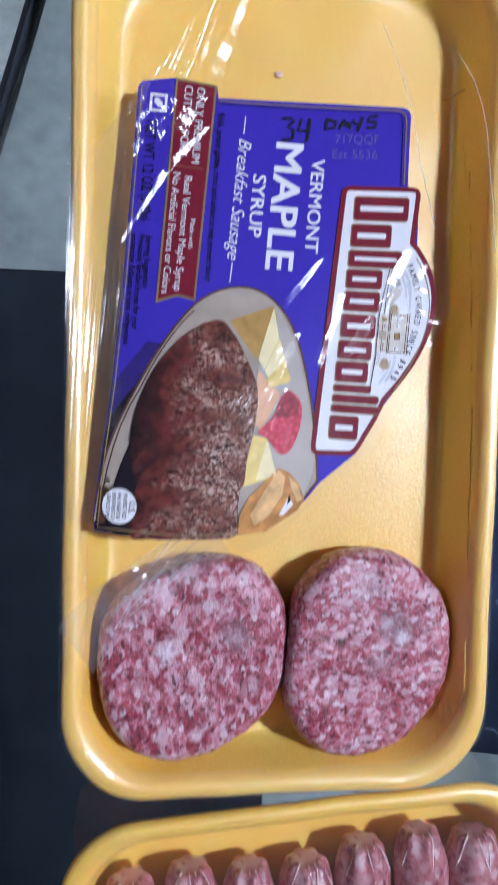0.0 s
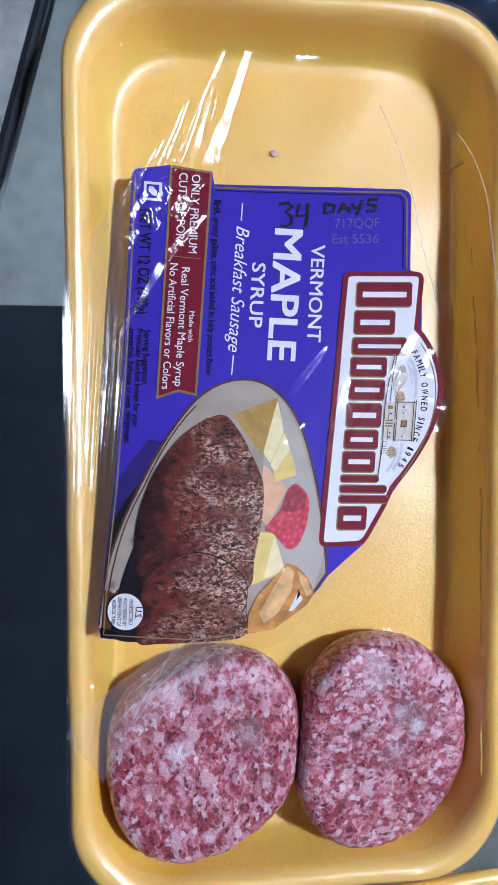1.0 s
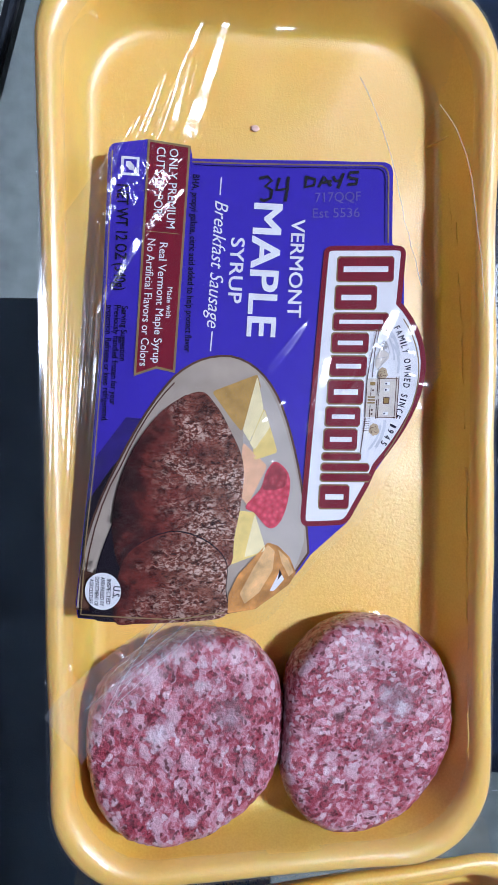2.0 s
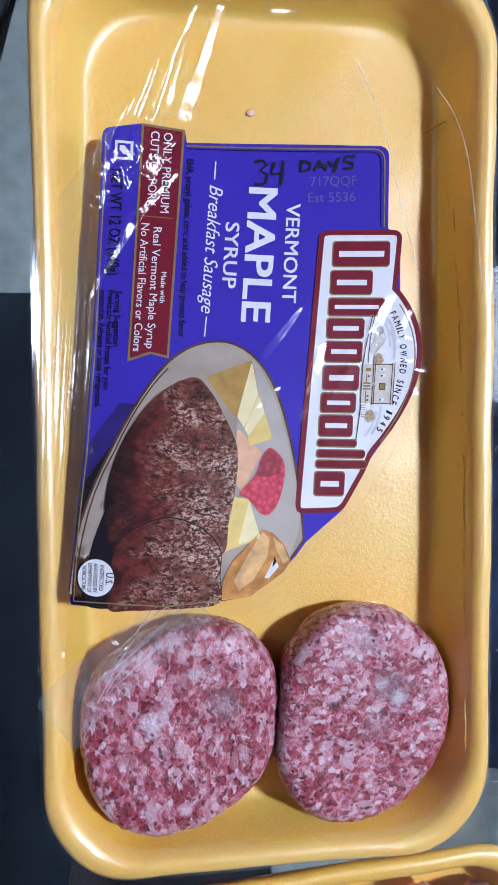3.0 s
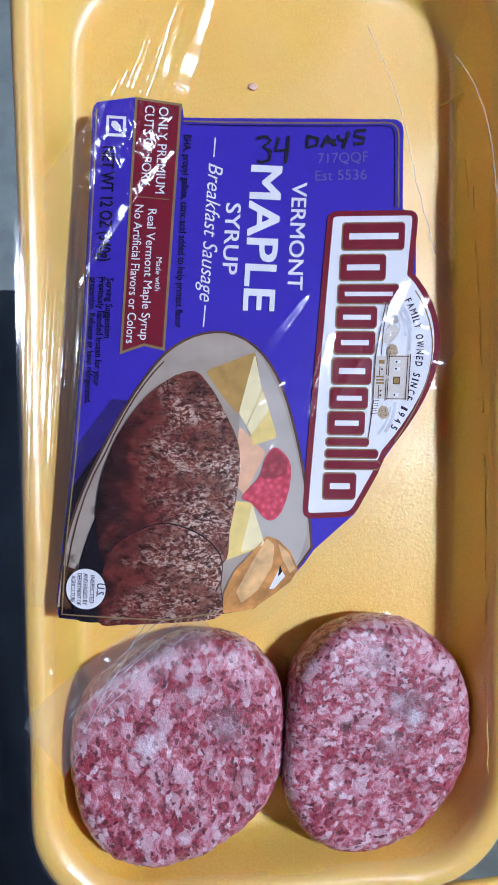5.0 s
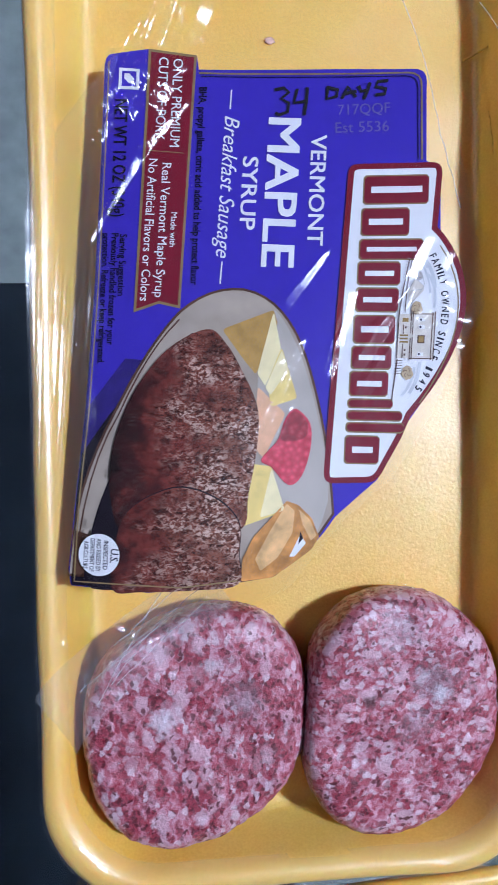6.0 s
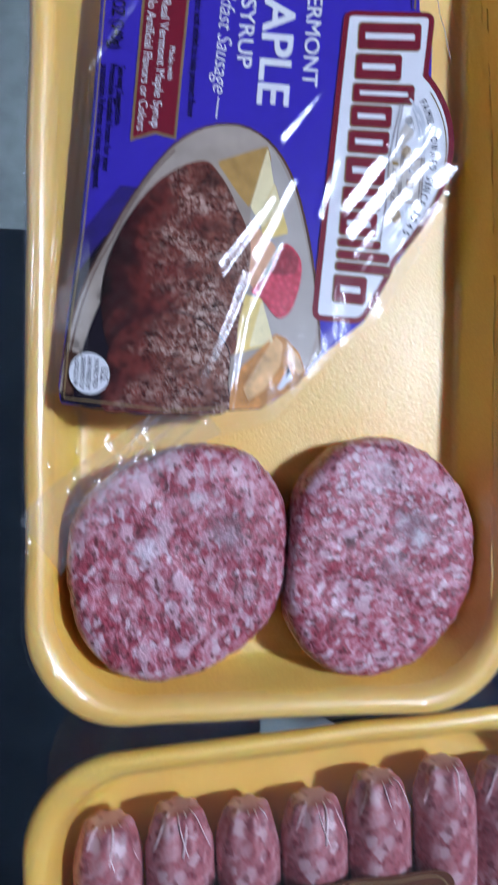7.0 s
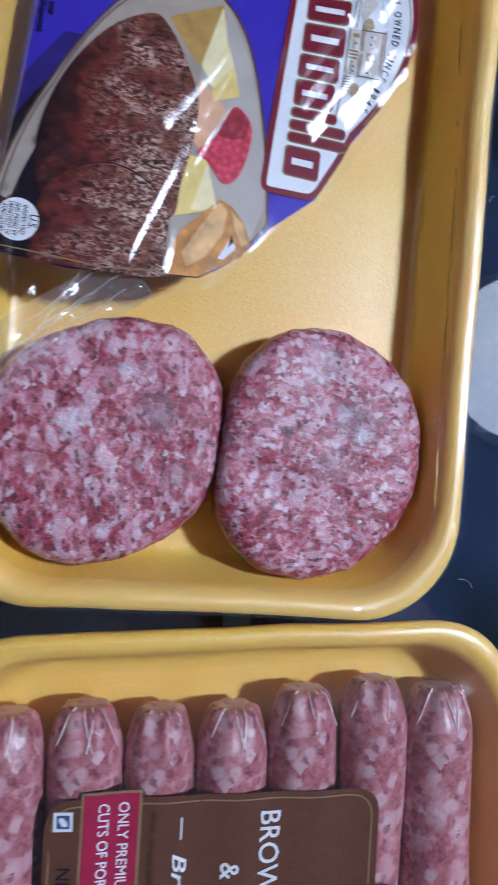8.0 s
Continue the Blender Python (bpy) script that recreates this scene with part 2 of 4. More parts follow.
GLOW, FILL_GLOW, BULB = glow_mat("lamp_glow", LAMP_GLOW), glow_mat("fill_lamp_glow", FILL_LAMP_GLOW), glow_mat("bulb_glow", BULB_GLOW)
WHITE_METAL = material("white_enamel", (0.7, 0.7, 0.7), 0.35)[0]
BLACK_METAL = material("black_metal", (0.012, 0.014, 0.018), 0.3, 0.0)[0]
STEEL_EDGE = material("dark_edge_gloss", (0.05, 0.06, 0.075), 0.18, 0.4)[0]
PURPLE = print_mat("violet_print", (0.046, 0.026, 0.40), 0.07)
PURPLE_DK = print_mat("dark_violet_print", (0.030, 0.018, 0.16), 0.25)
BLACKISH = print_mat("near_black_print", (0.010, 0.006, 0.012), 0.3)
GOLD = print_mat("dull_gold_print", (0.26, 0.18, 0.085), 0.1)
RED = print_mat("deep_red_print", (0.19, 0.009, 0.024), 0.1)
CRIMSON = print_mat("crimson_print", (0.36, 0.012, 0.055), 0.08)
WHITE = print_mat("white_print", (0.80, 0.80, 0.82), 0.03)
INK = print_mat("dark_ink", (0.006, 0.004, 0.022), 0.1)
MARKER = material("black_marker", (0.008, 0.007, 0.015), 0.4)[0]
GREY_INK = print_mat("faint_grey_ink", (0.13, 0.11, 0.36), 0.1)
PLATE = print_mat("plate_print", (0.40, 0.33, 0.27), 0.18, scale=80)
PLATE_RIM = print_mat("plate_rim_print", (0.10, 0.045, 0.03), 0.3)
PLATE_LIGHT = print_mat("plate_light_print", (0.47, 0.42, 0.37), 0.12, scale=80)
CRUST = crust_mat("crust_print", -0.040, 0.002)
CRUST_LOW = crust_mat("lower_crust_print", -0.047, -0.002)
PINE = print_mat("pineapple_print", (0.80, 0.60, 0.20), 0.12)
PINE_LT = print_mat("pale_fruit_print", (0.86, 0.74, 0.42), 0.1)
PINE_DK = print_mat("amber_fruit_print", (0.46, 0.27, 0.08), 0.15)
PEACH = print_mat("peach_print", (0.78, 0.45, 0.27), 0.12)


def berry_mat(name, deep, bright):
    m, nt, b = material(name, bright, 0.5, spec=0.3)
    nt.links.new(ramp(nt, voronoi(nt, coords(nt), 620, "Distance"), [(0.1, tuple(min(1, c * 1.25 + 0.03) for c in bright)), (0.4, bright), (0.75, deep)]), b.inputs["Base Color"])
    return m


BERRY = berry_mat("raspberry_print", (0.46, 0.016, 0.040), (0.60, 0.035, 0.075))
BERRY_DK = berry_mat("raspberry_dark_print", (0.24, 0.008, 0.02), (0.34, 0.014, 0.03))
PASTRY = print_mat("pastry_print", (0.56, 0.25, 0.07), 0.45, scale=220)
PASTRY_LT = print_mat("pastry_light_print", (0.74, 0.45, 0.20), 0.3, scale=220)
TAN = print_mat("tan_print", (0.50, 0.38, 0.24), 0.1)
SKETCH = print_mat("grey_sketch_print", (0.42, 0.42, 0.42), 0.15)
SMALL_INK = print_mat("faint_dark_print", (0.035, 0.014, 0.010), 0.1)
SLATE = print_mat("slate_blue_print", (0.05, 0.09, 0.22), 0.1)
BROWN = print_mat("brown_label_print", (0.115, 0.042, 0.022), 0.1)

# ---- mesh helpers ----


def mesh_ob(name, bm, mat, smooth=True):
    me = bpy.data.meshes.new(name)
    bmesh.ops.recalc_face_normals(bm, faces=bm.faces)
    bm.to_mesh(me)
    bm.free()
    if mat:
        me.materials.append(mat)
    if smooth:
        for poly in me.polygons:
            poly.use_smooth = True
    return new(name, me)


def part(name, bm, mat, parent, label="", smooth=True):
    ob = mesh_ob(name, bm, mat, smooth)
    ob.parent = parent
    if label:
        ob["label"] = label
    return ob


def thing(name, label, category, group="", kind="", at=None):
    ob = new(name)
    if at is not None:
        ob.matrix_basis = at
    return tagged(ob, label, category, group, kind)


def box(bm, lo, hi, m=None):
    vs = [bm.verts.new((x, y, z)) for z in (lo[2], hi[2]) for y in (lo[1], hi[1]) for x in (lo[0], hi[0])]
    for f in ((0, 1, 3, 2), (4, 5, 7, 6), (0, 1, 5, 4), (2, 3, 7, 6), (0, 2, 6, 4), (1, 3, 7, 5)):
        bm.faces.new([vs[i] for i in f])
    if m is not None:
        bmesh.ops.transform(bm, matrix=m, verts=vs)
    return vs


def round_rect(hw, hl, r, n=14):
    """Points round a rectangle with rounded corners, with extra points along its sides."""
    pts = []
    for cx, cy, a0 in ((hw - r, hl - r, 0), (-hw + r, hl - r, 90), (-hw + r, -hl + r, 180), (hw - r, -hl + r, 270)):
        for i in range(n + 1):
            a = radians(a0 + 90 * i / n)
            pts.append((cx + r * math.cos(a), cy + r * math.sin(a)))
    out = []
    for (x0, y0), (x1, y1) in zip(pts, pts[1:] + pts[:1]):
        k = max(1, int(math.hypot(x1 - x0, y1 - y0) / 0.006))
        out += [(x0 + (x1 - x0) * i / k, y0 + (y1 - y0) * i / k) for i in range(k)]
    return out


def loft(bm, rings, cap_first=True, cap_last=True):
    rows = [[bm.verts.new(v) for v in ring] for ring in rings]
    n = len(rows[0])
    for a, b in zip(rows, rows[1:]):
        for i in range(n):
            bm.faces.new((a[i], a[(i + 1) % n], b[(i + 1) % n], b[i]))
    if cap_first:
        bm.faces.new(rows[0][::-1])
    if cap_last:
        bm.faces.new(rows[-1])
    return rows


def lerp(x, xs, ys):
    return float(np.interp(x, xs, ys))


def smooth01(x):
    x = min(1.0, max(0.0, x))
    return x * x * (3 - 2 * x)


def tube(bm, pts, r, n=8):
    rings = []
    for i, q in enumerate(pts):
        q = Vector(q)
        d = Vector(pts[min(i + 1, len(pts) - 1)]) - Vector(pts[max(i - 1, 0)])
        turn = d.to_track_quat("Z", "Y").to_matrix()
        rings.append([q + turn @ Vector((r * math.cos(2 * math.pi * k / n), r * math.sin(2 * math.pi * k / n), 0)) for k in range(n)])
    loft(bm, rings)


# ---- room ----
FLOOR_Z, CEIL_Z = -0.42, 1.98
X0, X1, Y0, Y1 = -2.4, 2.6, -2.3, 2.7
bm = bmesh.new()
box(bm, (X0 - 0.1, Y0 - 0.1, FLOOR_Z - 0.1), (X1 + 0.1, Y1 + 0.1, FLOOR_Z))
tagged(mesh_ob("floor", bm, CONCRETE, False), "worn grey concrete floor below the glass table", "floor", kind="structure")
bm = bmesh.new()
box(bm, (X0 - 0.1, Y0 - 0.1, CEIL_Z), (X1 + 0.1, Y1 + 0.1, CEIL_Z + 0.1))
tagged(mesh_ob("ceiling", bm, CEIL, False), "plain dim grey ceiling of the room", "ceiling", kind="structure")
for wname, lo, hi in (("wall_west", (X0 - 0.1, Y0 - 0.1), (X0, Y1 + 0.1)), ("wall_east", (X1, Y0 - 0.1), (X1 + 0.1, Y1 + 0.1)),
                      ("wall_south", (X0, Y0 - 0.1), (X1, Y0)), ("wall_north", (X0, Y1), (X1, Y1 + 0.1))):
    bm = bmesh.new()
    box(bm, (*lo, FLOOR_Z), (*hi, CEIL_Z))
    tagged(mesh_ob(wname, bm, WALL, False), "plain grey plaster wall closing the room", "wall", kind="structure")


def ceiling_lamp(at, radius, glow, label, bulb=None):
    root = thing("ceiling_lamp", label, "lamp", at=pose(*at))
    bm = bmesh.new()
    n = 40
    loft(bm, [[(radius * s * math.cos(2 * math.pi * k / n), radius * s * math.sin(2 * math.pi * k / n), z) for k in range(n)]
              for s, z in ((0.25, -0.055), (0.6, -0.045), (0.85, -0.025), (0.97, 0.0), (0.97, 0.02))])
    part("diffuser", bm, glow, root, "glowing white diffuser")
    bm = bmesh.new()
    loft(bm, [[(radius * s * math.cos(2 * math.pi * k / n), radius * s * math.sin(2 * math.pi * k / n), z) for k in range(n)]
              for s, z in ((0.98, 0.0), (1.06, 0.0), (1.06, 0.05), (0.8, 0.16), (0.2, 0.16))], False, True)
    part("housing", bm, WHITE_METAL, root)
    if bulb:
        bm = bmesh.new()
        loft(bm, [[(0.09 * s * math.cos(2 * math.pi * k / n), 0.09 * s * math.sin(2 * math.pi * k / n), z) for k in range(n)]
                  for s, z in ((0.3, -0.092), (0.75, -0.086), (1.0, -0.074), (1.0, -0.0565))])
        part("bulb", bm, bulb, root, "bright bare bulb")
    return root


ceiling_lamp(LAMP, 0.27, GLOW, "round white ceiling lamp, lit, mirrored in the glass", BULB)
# added fill lamp, out of view, that lifts the shade from the west
ceiling_lamp(FILL_LAMP, 0.21, FILL_GLOW, "added fill lamp, round, white and dimmer, unseen")

# ---- floor mat, bag, glass table ----
bm = bmesh.new()
ring = round_rect(0.66, 0.85, 0.004, 4)
loft(bm, [[(x * s, y * s, z) for x, y in ring] for s, z in ((1, 0.0), (1, 0.005), (0.998, 0.007))])
mat_ob = tagged(mesh_ob("floor_mat", bm, RUBBER, False), "flat black rubber mat lying on the floor", "mat")
mat_ob.matrix_basis = pose(0.083 - 0.66, 0.125 - 0.85, FLOOR_Z, 0, 0, 0.6)

bm = bmesh.new()
ring = round_rect(0.26, 0.42, 0.06, 10)
rings = []
for s, z in ((0.8, 0.0), (0.96, 0.02), (1.0, 0.06), (0.97, 0.10), (0.85, 0.135), (0.6, 0.15), (0.3, 0.152), (0.05, 0.153)):
    rings.append([(x * s + 0.012 * noise.noise((x * 9, y * 9, z * 9)), y * s + 0.012 * noise.noise((x * 9 + 5, y * 9, z * 9)),
                   z + (0.02 * noise.noise((x * s * 14, y * s * 14, 3.0)) if z > 0.03 else 0)) for x, y in ring])
loft(bm, rings)
bag = tagged(mesh_ob("floor_cushion", bm, NAVY), "dark navy cloth cushion lying on the floor", "cushion")
bag.matrix_basis = pose(0.358, 0.125, FLOOR_Z, 0, 0, -1)

TABLE = pose(-0.0985, 0.0267, 0, 0, 0, -15.0)
table = thing("glass_table", "low glass-topped table with a black metal edge", "table", at=TABLE)
bm = bmesh.new()
box(bm, (0.0, -0.62, -0.008), (0.62, 0.48, -0.0002))
top = part("tabletop", bm, GLASS, table, "clear glass top", False)
top.visible_shadow = False
for lo, hi in (((-0.0042, -0.625, -0.009), (-0.0005, 0.485, 0.0008)), ((0.6205, -0.625, -0.009), (0.626, 0.485, 0.0008)),
               ((-0.0004, -0.625, -0.009), (0.6204, -0.6205, 0.0008)), ((-0.0004, 0.4805, -0.009), (0.6204, 0.485, 0.0008))):
    bm = bmesh.new()
    box(bm, lo, hi)
    part("edge_rail", bm, BLACK_METAL, table, "black metal edge", False)
bm = bmesh.new()
box(bm, (-0.0025, -0.6, 0.0009), (-0.0012, 0.46, 0.0013))
part("edge_strip", bm, STEEL_EDGE, table, "thin glossy strip", False)
for lx, ly in ((0.02, -0.6), (0.60, -0.6), (0.02, 0.46), (0.60, 0.46)):
    bm = bmesh.new()
    box(bm, (lx - 0.015, ly - 0.015, FLOOR_Z), (lx + 0.015, ly + 0.015, -0.0095))
    part("leg", bm, BLACK_METAL, table, "", False)

# ---- foam trays ----
TRAY_HW, TRAY_HL, RIM_Z = 0.0675, 0.135, 0.0225


def tray_mesh(seed, hw, hl):
    bm = bmesh.new()
    spec = ((-0.0165, 0.0, 0.018), (-0.0140, 0.0004, 0.020), (-0.0045, 0.0165, 0.026), (-0.0015, 0.0190, 0.028), (0.0, 0.0210, 0.029),
            (-0.0004, 0.0226, 0.029), (-0.0016, 0.0236, 0.028), (-0.0036, 0.0237, 0.027), (-0.0052, 0.0230, 0.026), (-0.0064, 0.0212, 0.0255), (-0.0074, 0.0185, 0.025),
            (-0.0092, 0.0120, 0.023), (-0.0110, 0.0074, 0.021), (-0.0121, 0.0058, 0.019), (-0.0137, 0.0050, 0.019), (-0.0165, 0.0048, 0.017), (-0.024, 0.0048, 0.014), (-0.040, 0.0048, 0.008))
    rings = []
    for off, z, r in spec:
        ring = []
        for bx, by in round_rect(hw, hl, 0.027):
            # scaling one outline keeps the quads even from ring to ring
            x, y = bx * (hw + off) / hw, by * (hl + off) / hl
            w = 0.0007 if z > 0.004 else 0.0
            x += w * noise.noise((bx * 45 + seed, by * 45, z * 60))
            y += w * noise.noise((bx * 45, by * 45 + seed, z * 60))
            zz = z + (0.0006 * noise.noise((bx * 38, by * 38, seed)) if z > 0.004 else 0)
            ring.append((x, y, zz))
        rings.append(ring)
    loft(bm, rings)
    return bm


TRAY_A = pose(0.0105, 0.0225, 0, 0, 0, 0)
tray_a = thing("foam_tray", "yellow foam meat tray with torn wrap, on the glass", "tray", "foam trays", at=TRAY_A)
bm = tray_mesh(1.7, TRAY_HW, TRAY_HL)
part("tray_body", bm, FOAM, tray_a)
TRAY_B = pose(0.0295, -0.2492, 0, 0, 0, 4.2)
tray_b = thing("foam_tray", "yellow foam tray full of sausage links, tightly wrapped", "tray", "foam trays", at=TRAY_B)
part("tray_body", tray_mesh(8.2, 0.0790, 0.134), FOAM, tray_b)



def foam_lip(path, r, seed):
    """A torn, slightly raised lip of foam along a crease."""
    bm = bmesh.new()
    pts = [(x + 0.0007 * noise.noise((i * 0.9, seed, 0)), y, z) for i, (x, y, z) in enumerate(path)]
    tube(bm, pts, r, 6)
    for v in bm.verts:
        v.co += Vector((0.0003 * noise.noise((v.co.x * 900, v.co.y * 900, seed)), 0, 0.0003 * noise.noise((v.co.y * 700, seed, v.co.x * 700))))
    return part("torn_lip", bm, FOAM, tray_a, "raised crease in the foam")


for (x0, y0, z0), (x1, y1, z1), r in (((0.0602, -0.012, 0.0184), (0.0608, -0.105, 0.0206), 0.00045), ((0.0587, 0.065, 0.0130), (0.0600, 0.000, 0.0178), 0.00035),
                                      ((0.0510, 0.0905, 0.0046), (0.0574, 0.0930, 0.0095), 0.0004), ((0.0574, 0.075, 0.0095), (0.0585, 0.055, 0.0122), 0.0003)):
    foam_lip([(x0 + (x1 - x0) * i / 24, y0 + (y1 - y0) * i / 24, z0 - 0.00022 + (z1 - z0) * i / 24) for i in range(25)], r * 0.65, x0 * 900 + y0 * 300)

# ---- patties ----


def patty(at, size, waves, height, seed, meat, tilt):
    """A hand-pressed disc; waves holds the cosine and sine of its 2nd, 3rd and 4th lobes, in millimetres."""
    bm = bmesh.new()
    n = 160
    prof = [(0.90, 0.0), (0.965, 0.0014), (0.99, 0.0038), (1.0, 0.0070), (0.996, height - 0.0055), (0.982, height - 0.0034), (0.955, height - 0.0017),
            (0.915, height - 0.0007), (0.86, height - 0.0002)] + [(q, height + 0.0001) for q in (0.80, 0.73, 0.66, 0.58, 0.50, 0.42, 0.34, 0.26, 0.18, 0.10, 0.03)]
    rings = []
    for s, z in prof:
        ring = []
        for k in range(n):
            a = 2 * math.pi * k / n
            c, si = math.cos(a), math.sin(a)
            r = size + sum((waves[2 * h] * math.cos((h + 2) * a) + waves[2 * h + 1] * math.sin((h + 2) * a)) / 1000 for h in range(3))
            edge = smooth01((s - 0.55) / 0.4)
            r *= 1 + edge * (0.016 * noise.noise((c * 5, si * 5 + seed, z * 90)) + 0.014 * noise.noise((c * 13, si * 13 + seed, z * 200)) + 0.008 * noise.noise((c * 30, si * 30 + seed, z * 420)))
            x, y = r * s * c, r * s * si
            zz = z
            if z > 0.004:
                zz += 0.0011 * noise.noise((x * 110, y * 110, seed)) + 0.0004 * noise.noise((x * 300, y * 300, seed + 4))
                zz += (x * tilt[0] + y * tilt[1]) * smooth01((z - 0.004) / 0.006)
            ring.append((x, y, zz))
        rings.append(ring)
    loft(bm, rings)
    ob = mesh_ob("sausage_patty", bm, meat)
    ob.matrix_basis = at
    return ob


pa = patty(pose(-0.01673, -0.0701, 0.0058), 0.0313, (-0.72, 1.80, -0.05, 0.42, -0.53, -0.67), 0.0163, 2.1, PATTY, (-0.07, 0.0))
tagged(pa, "raw ground pork sausage patty, pink with white fat", "patty", "sausage patties")
pb = patty(pose(0.0394, -0.0699, 0.0058), 0.0315, (-2.72, 0.79, 0.99, -0.15, -0.40, 0.21), 0.0152, 9.4, PATTY_GREY, (-0.10, 0.0))
tagged(pb, "raw pork patty with greyish bruises, beside another", "patty", "sausage patties")


def juice(cx, cy, rx, ry, seed):
    bm = bmesh.new()
    rings = []
    for q, z in ((1.0, 0.0), (0.97, 0.00035), (0.93, 0.0005), (0.6, 0.0005), (0.1, 0.0005)):
        rings.append([(q * rx * (1 + 0.10 * noise.noise((math.cos(a) * 2 + seed, math.sin(a) * 2, 0)) + 0.03 * noise.noise((math.cos(a) * 9, math.sin(a) * 9, seed))) * math.cos(a),
                       q * ry * (1 + 0.10 * noise.noise((math.cos(a) * 2 + seed, math.sin(a) * 2, 0)) + 0.03 * noise.noise((math.cos(a) * 9, math.sin(a) * 9, seed))) * math.sin(a), z)
                      for a in (2 * math.pi * k / 90 for k in range(90))])
    loft(bm, rings, False, True)
    ob = tagged(mesh_ob("meat_juice", bm, JUICE), "thin wet meat juice round a patty", "juice")
    ob.matrix_basis = pose(cx, cy, 0.00535)
    ob.visible_shadow = False


juice(-0.0185, -0.0730, 0.0330, 0.0335, 3.0)
juice(0.0385, -0.0715, 0.0305, 0.0345, 6.0)
LINT = print_mat("pale_lint", (0.55, 0.6, 0.66), 0.1)
for i in range(9):
    bm = bmesh.new()
    a, ln = random.uniform(0, 6.28), random.uniform(0.002, 0.006)
    tube(bm, [(ln * t * math.cos(a + t), ln * t * math.sin(a + t), 0.0) for t in (0, 0.3, 0.6, 1.0)], 0.00006, 5)
    fibre = tagged(mesh_ob("lint_fibre", bm, LINT), "tiny pale lint fibre on the glass", "lint", "lint fibres")
    fibre.matrix_basis = pose(random.uniform(0.082, 0.105), random.uniform(-0.11, 0.09), 0.0)
bm = bmesh.new()
loft(bm, [[(0.0014 * q * math.cos(k * math.pi / 8) * (1 + 0.2 * math.sin(3 * k)), 0.0011 * q * math.sin(k * math.pi / 8), z) for k in range(16)] for q, z in ((0.8, 0.0), (1.0, 0.0001), (0.7, 0.00022), (0.2, 0.0003))])
crumb = tagged(mesh_ob("meat_crumb", bm, print_mat("pale_crumb", (0.80, 0.52, 0.44), 0.2, 0.4, 900)), "tiny pink crumb of meat on the foam", "crumb")
crumb.matrix_basis = pose(0.0062, 0.1165, 0.0049)

# ---- sausage links in the second tray ----


def link(at, r, length, seed):
    root = thing("sausage_link", "raw pork sausage link in a thin casing, under wrap", "sausage", "sausage links", at=at)
    bm = bmesh.new()
    n, rings = 40, []
    prof = [(0.0, 0.42), (0.0002, 0.60), (0.0012, 0.68), (0.0045, 0.80), (0.0085, 0.94), (0.0115, 0.99), (0.02, 1.0)]
    prof += [(0.02 + (length - 0.04) * i / 14, 1.0) for i in range(1, 15)]
    prof += [(length - d, s) for d, s in reversed(prof[:6])]
    for d, s in prof:
        ring = []
        pleat = 0.11 * max(0.0, 1 - d / 0.012)
        for k in range(n):
            a = 2 * math.pi * k / n
            rr = r * s * (1 + pleat * math.cos(7 * a + seed * 3) + 0.03 * noise.noise((math.cos(a) * 2, math.sin(a) * 2 + seed, d * 60)) + 0.012 * noise.noise((math.cos(a) * 7, math.sin(a) * 7 + seed, d * 240)))
            x = rr * math.cos(a) + 0.0012 * noise.noise((d * 25, seed, 1.0))
            ring.append((x, -d, rr * math.sin(a) * 0.97))
        rings.append(ring)
    loft(bm, rings)
    part("sausage", bm, LINK, root)
    # loose gathered casing folds at the tied end
    for k in range(4):
        a = radians(38 + 32 * k + 9 * math.sin(seed * 5 + k))
        bm = bmesh.new()
        pts = []
        for i in range(9):
            d = -0.0005 + 0.0095 * i / 8
            s = lerp(d, [-0.0005, 0.0, 0.002, 0.005, 0.0087, 0.012], [0.46, 0.60, 0.715, 0.82, 0.945, 1.0])
            aa = a + (i / 8) * 0.3 * (1 if k % 2 else -1)
            pts.append((r * s * 0.985 * math.cos(aa), -d, r * s * 0.96 * math.sin(aa)))
        tube(bm, pts, 0.00026 if k % 2 else 0.00018, 6)
        part("casing_fold", bm, CASING, root, "whitish casing crease")
    return root


LINK_R = 0.0094
for i in range(7):
    x = -0.0385 + 0.0190 * i
    dy = (-0.0015, 0.0, -0.0015, -0.0015, 0.0025, 0.0045, 0.0020)[i]
    link(pose(x + 0.003, -0.1362 + dy + (x - 0.02) * 0.05, 0.0066 + LINK_R, 0, 0, 3.2 - 0.5 * (i % 3)), LINK_R * (1 + 0.03 * math.sin(i * 2.3)), 0.108, 1.3 * i + 0.4)

# ---- printed labels ----
SHEET_X = (1.015, 49.115, -1.09, 1.429, 1.088, 0.923, 0.267, 2.263, 1.473, 0.184)
SHEET_Y = (36.906, -0.003, -65.366, -0.349, -1.715, 0.228, -0.051, -0.505, -2.285, -1.204)
SAG = (0.02549, 0.00114, -0.00707, -0.00227, 0.0095, -0.00616, 0.00215, 0.00292, -0.00516, 0.00257)


def cubic(co, u, v):
    return sum(c * t for c, t in zip(co, (1, u, v, u * u, u * v, v * v, u ** 3, u * u * v, u * v * v, v ** 3)))


def label_z(x, y):
    """Height of the printed wrap over the first tray."""
    z = cubic(SAG, x * 20, (y - 0.035) * 12)
    return min(0.0325, 0.012 + 0.5 * ((z - 0.012) + math.sqrt((z - 0.012) ** 2 + 0.000006)))


def crumple(x, y):
    """Soft folds of the wrap."""
    h = 0.0010 * noise.noise((x * 24 + y * 10, y * 16 - x * 6, 2.0))
    return h


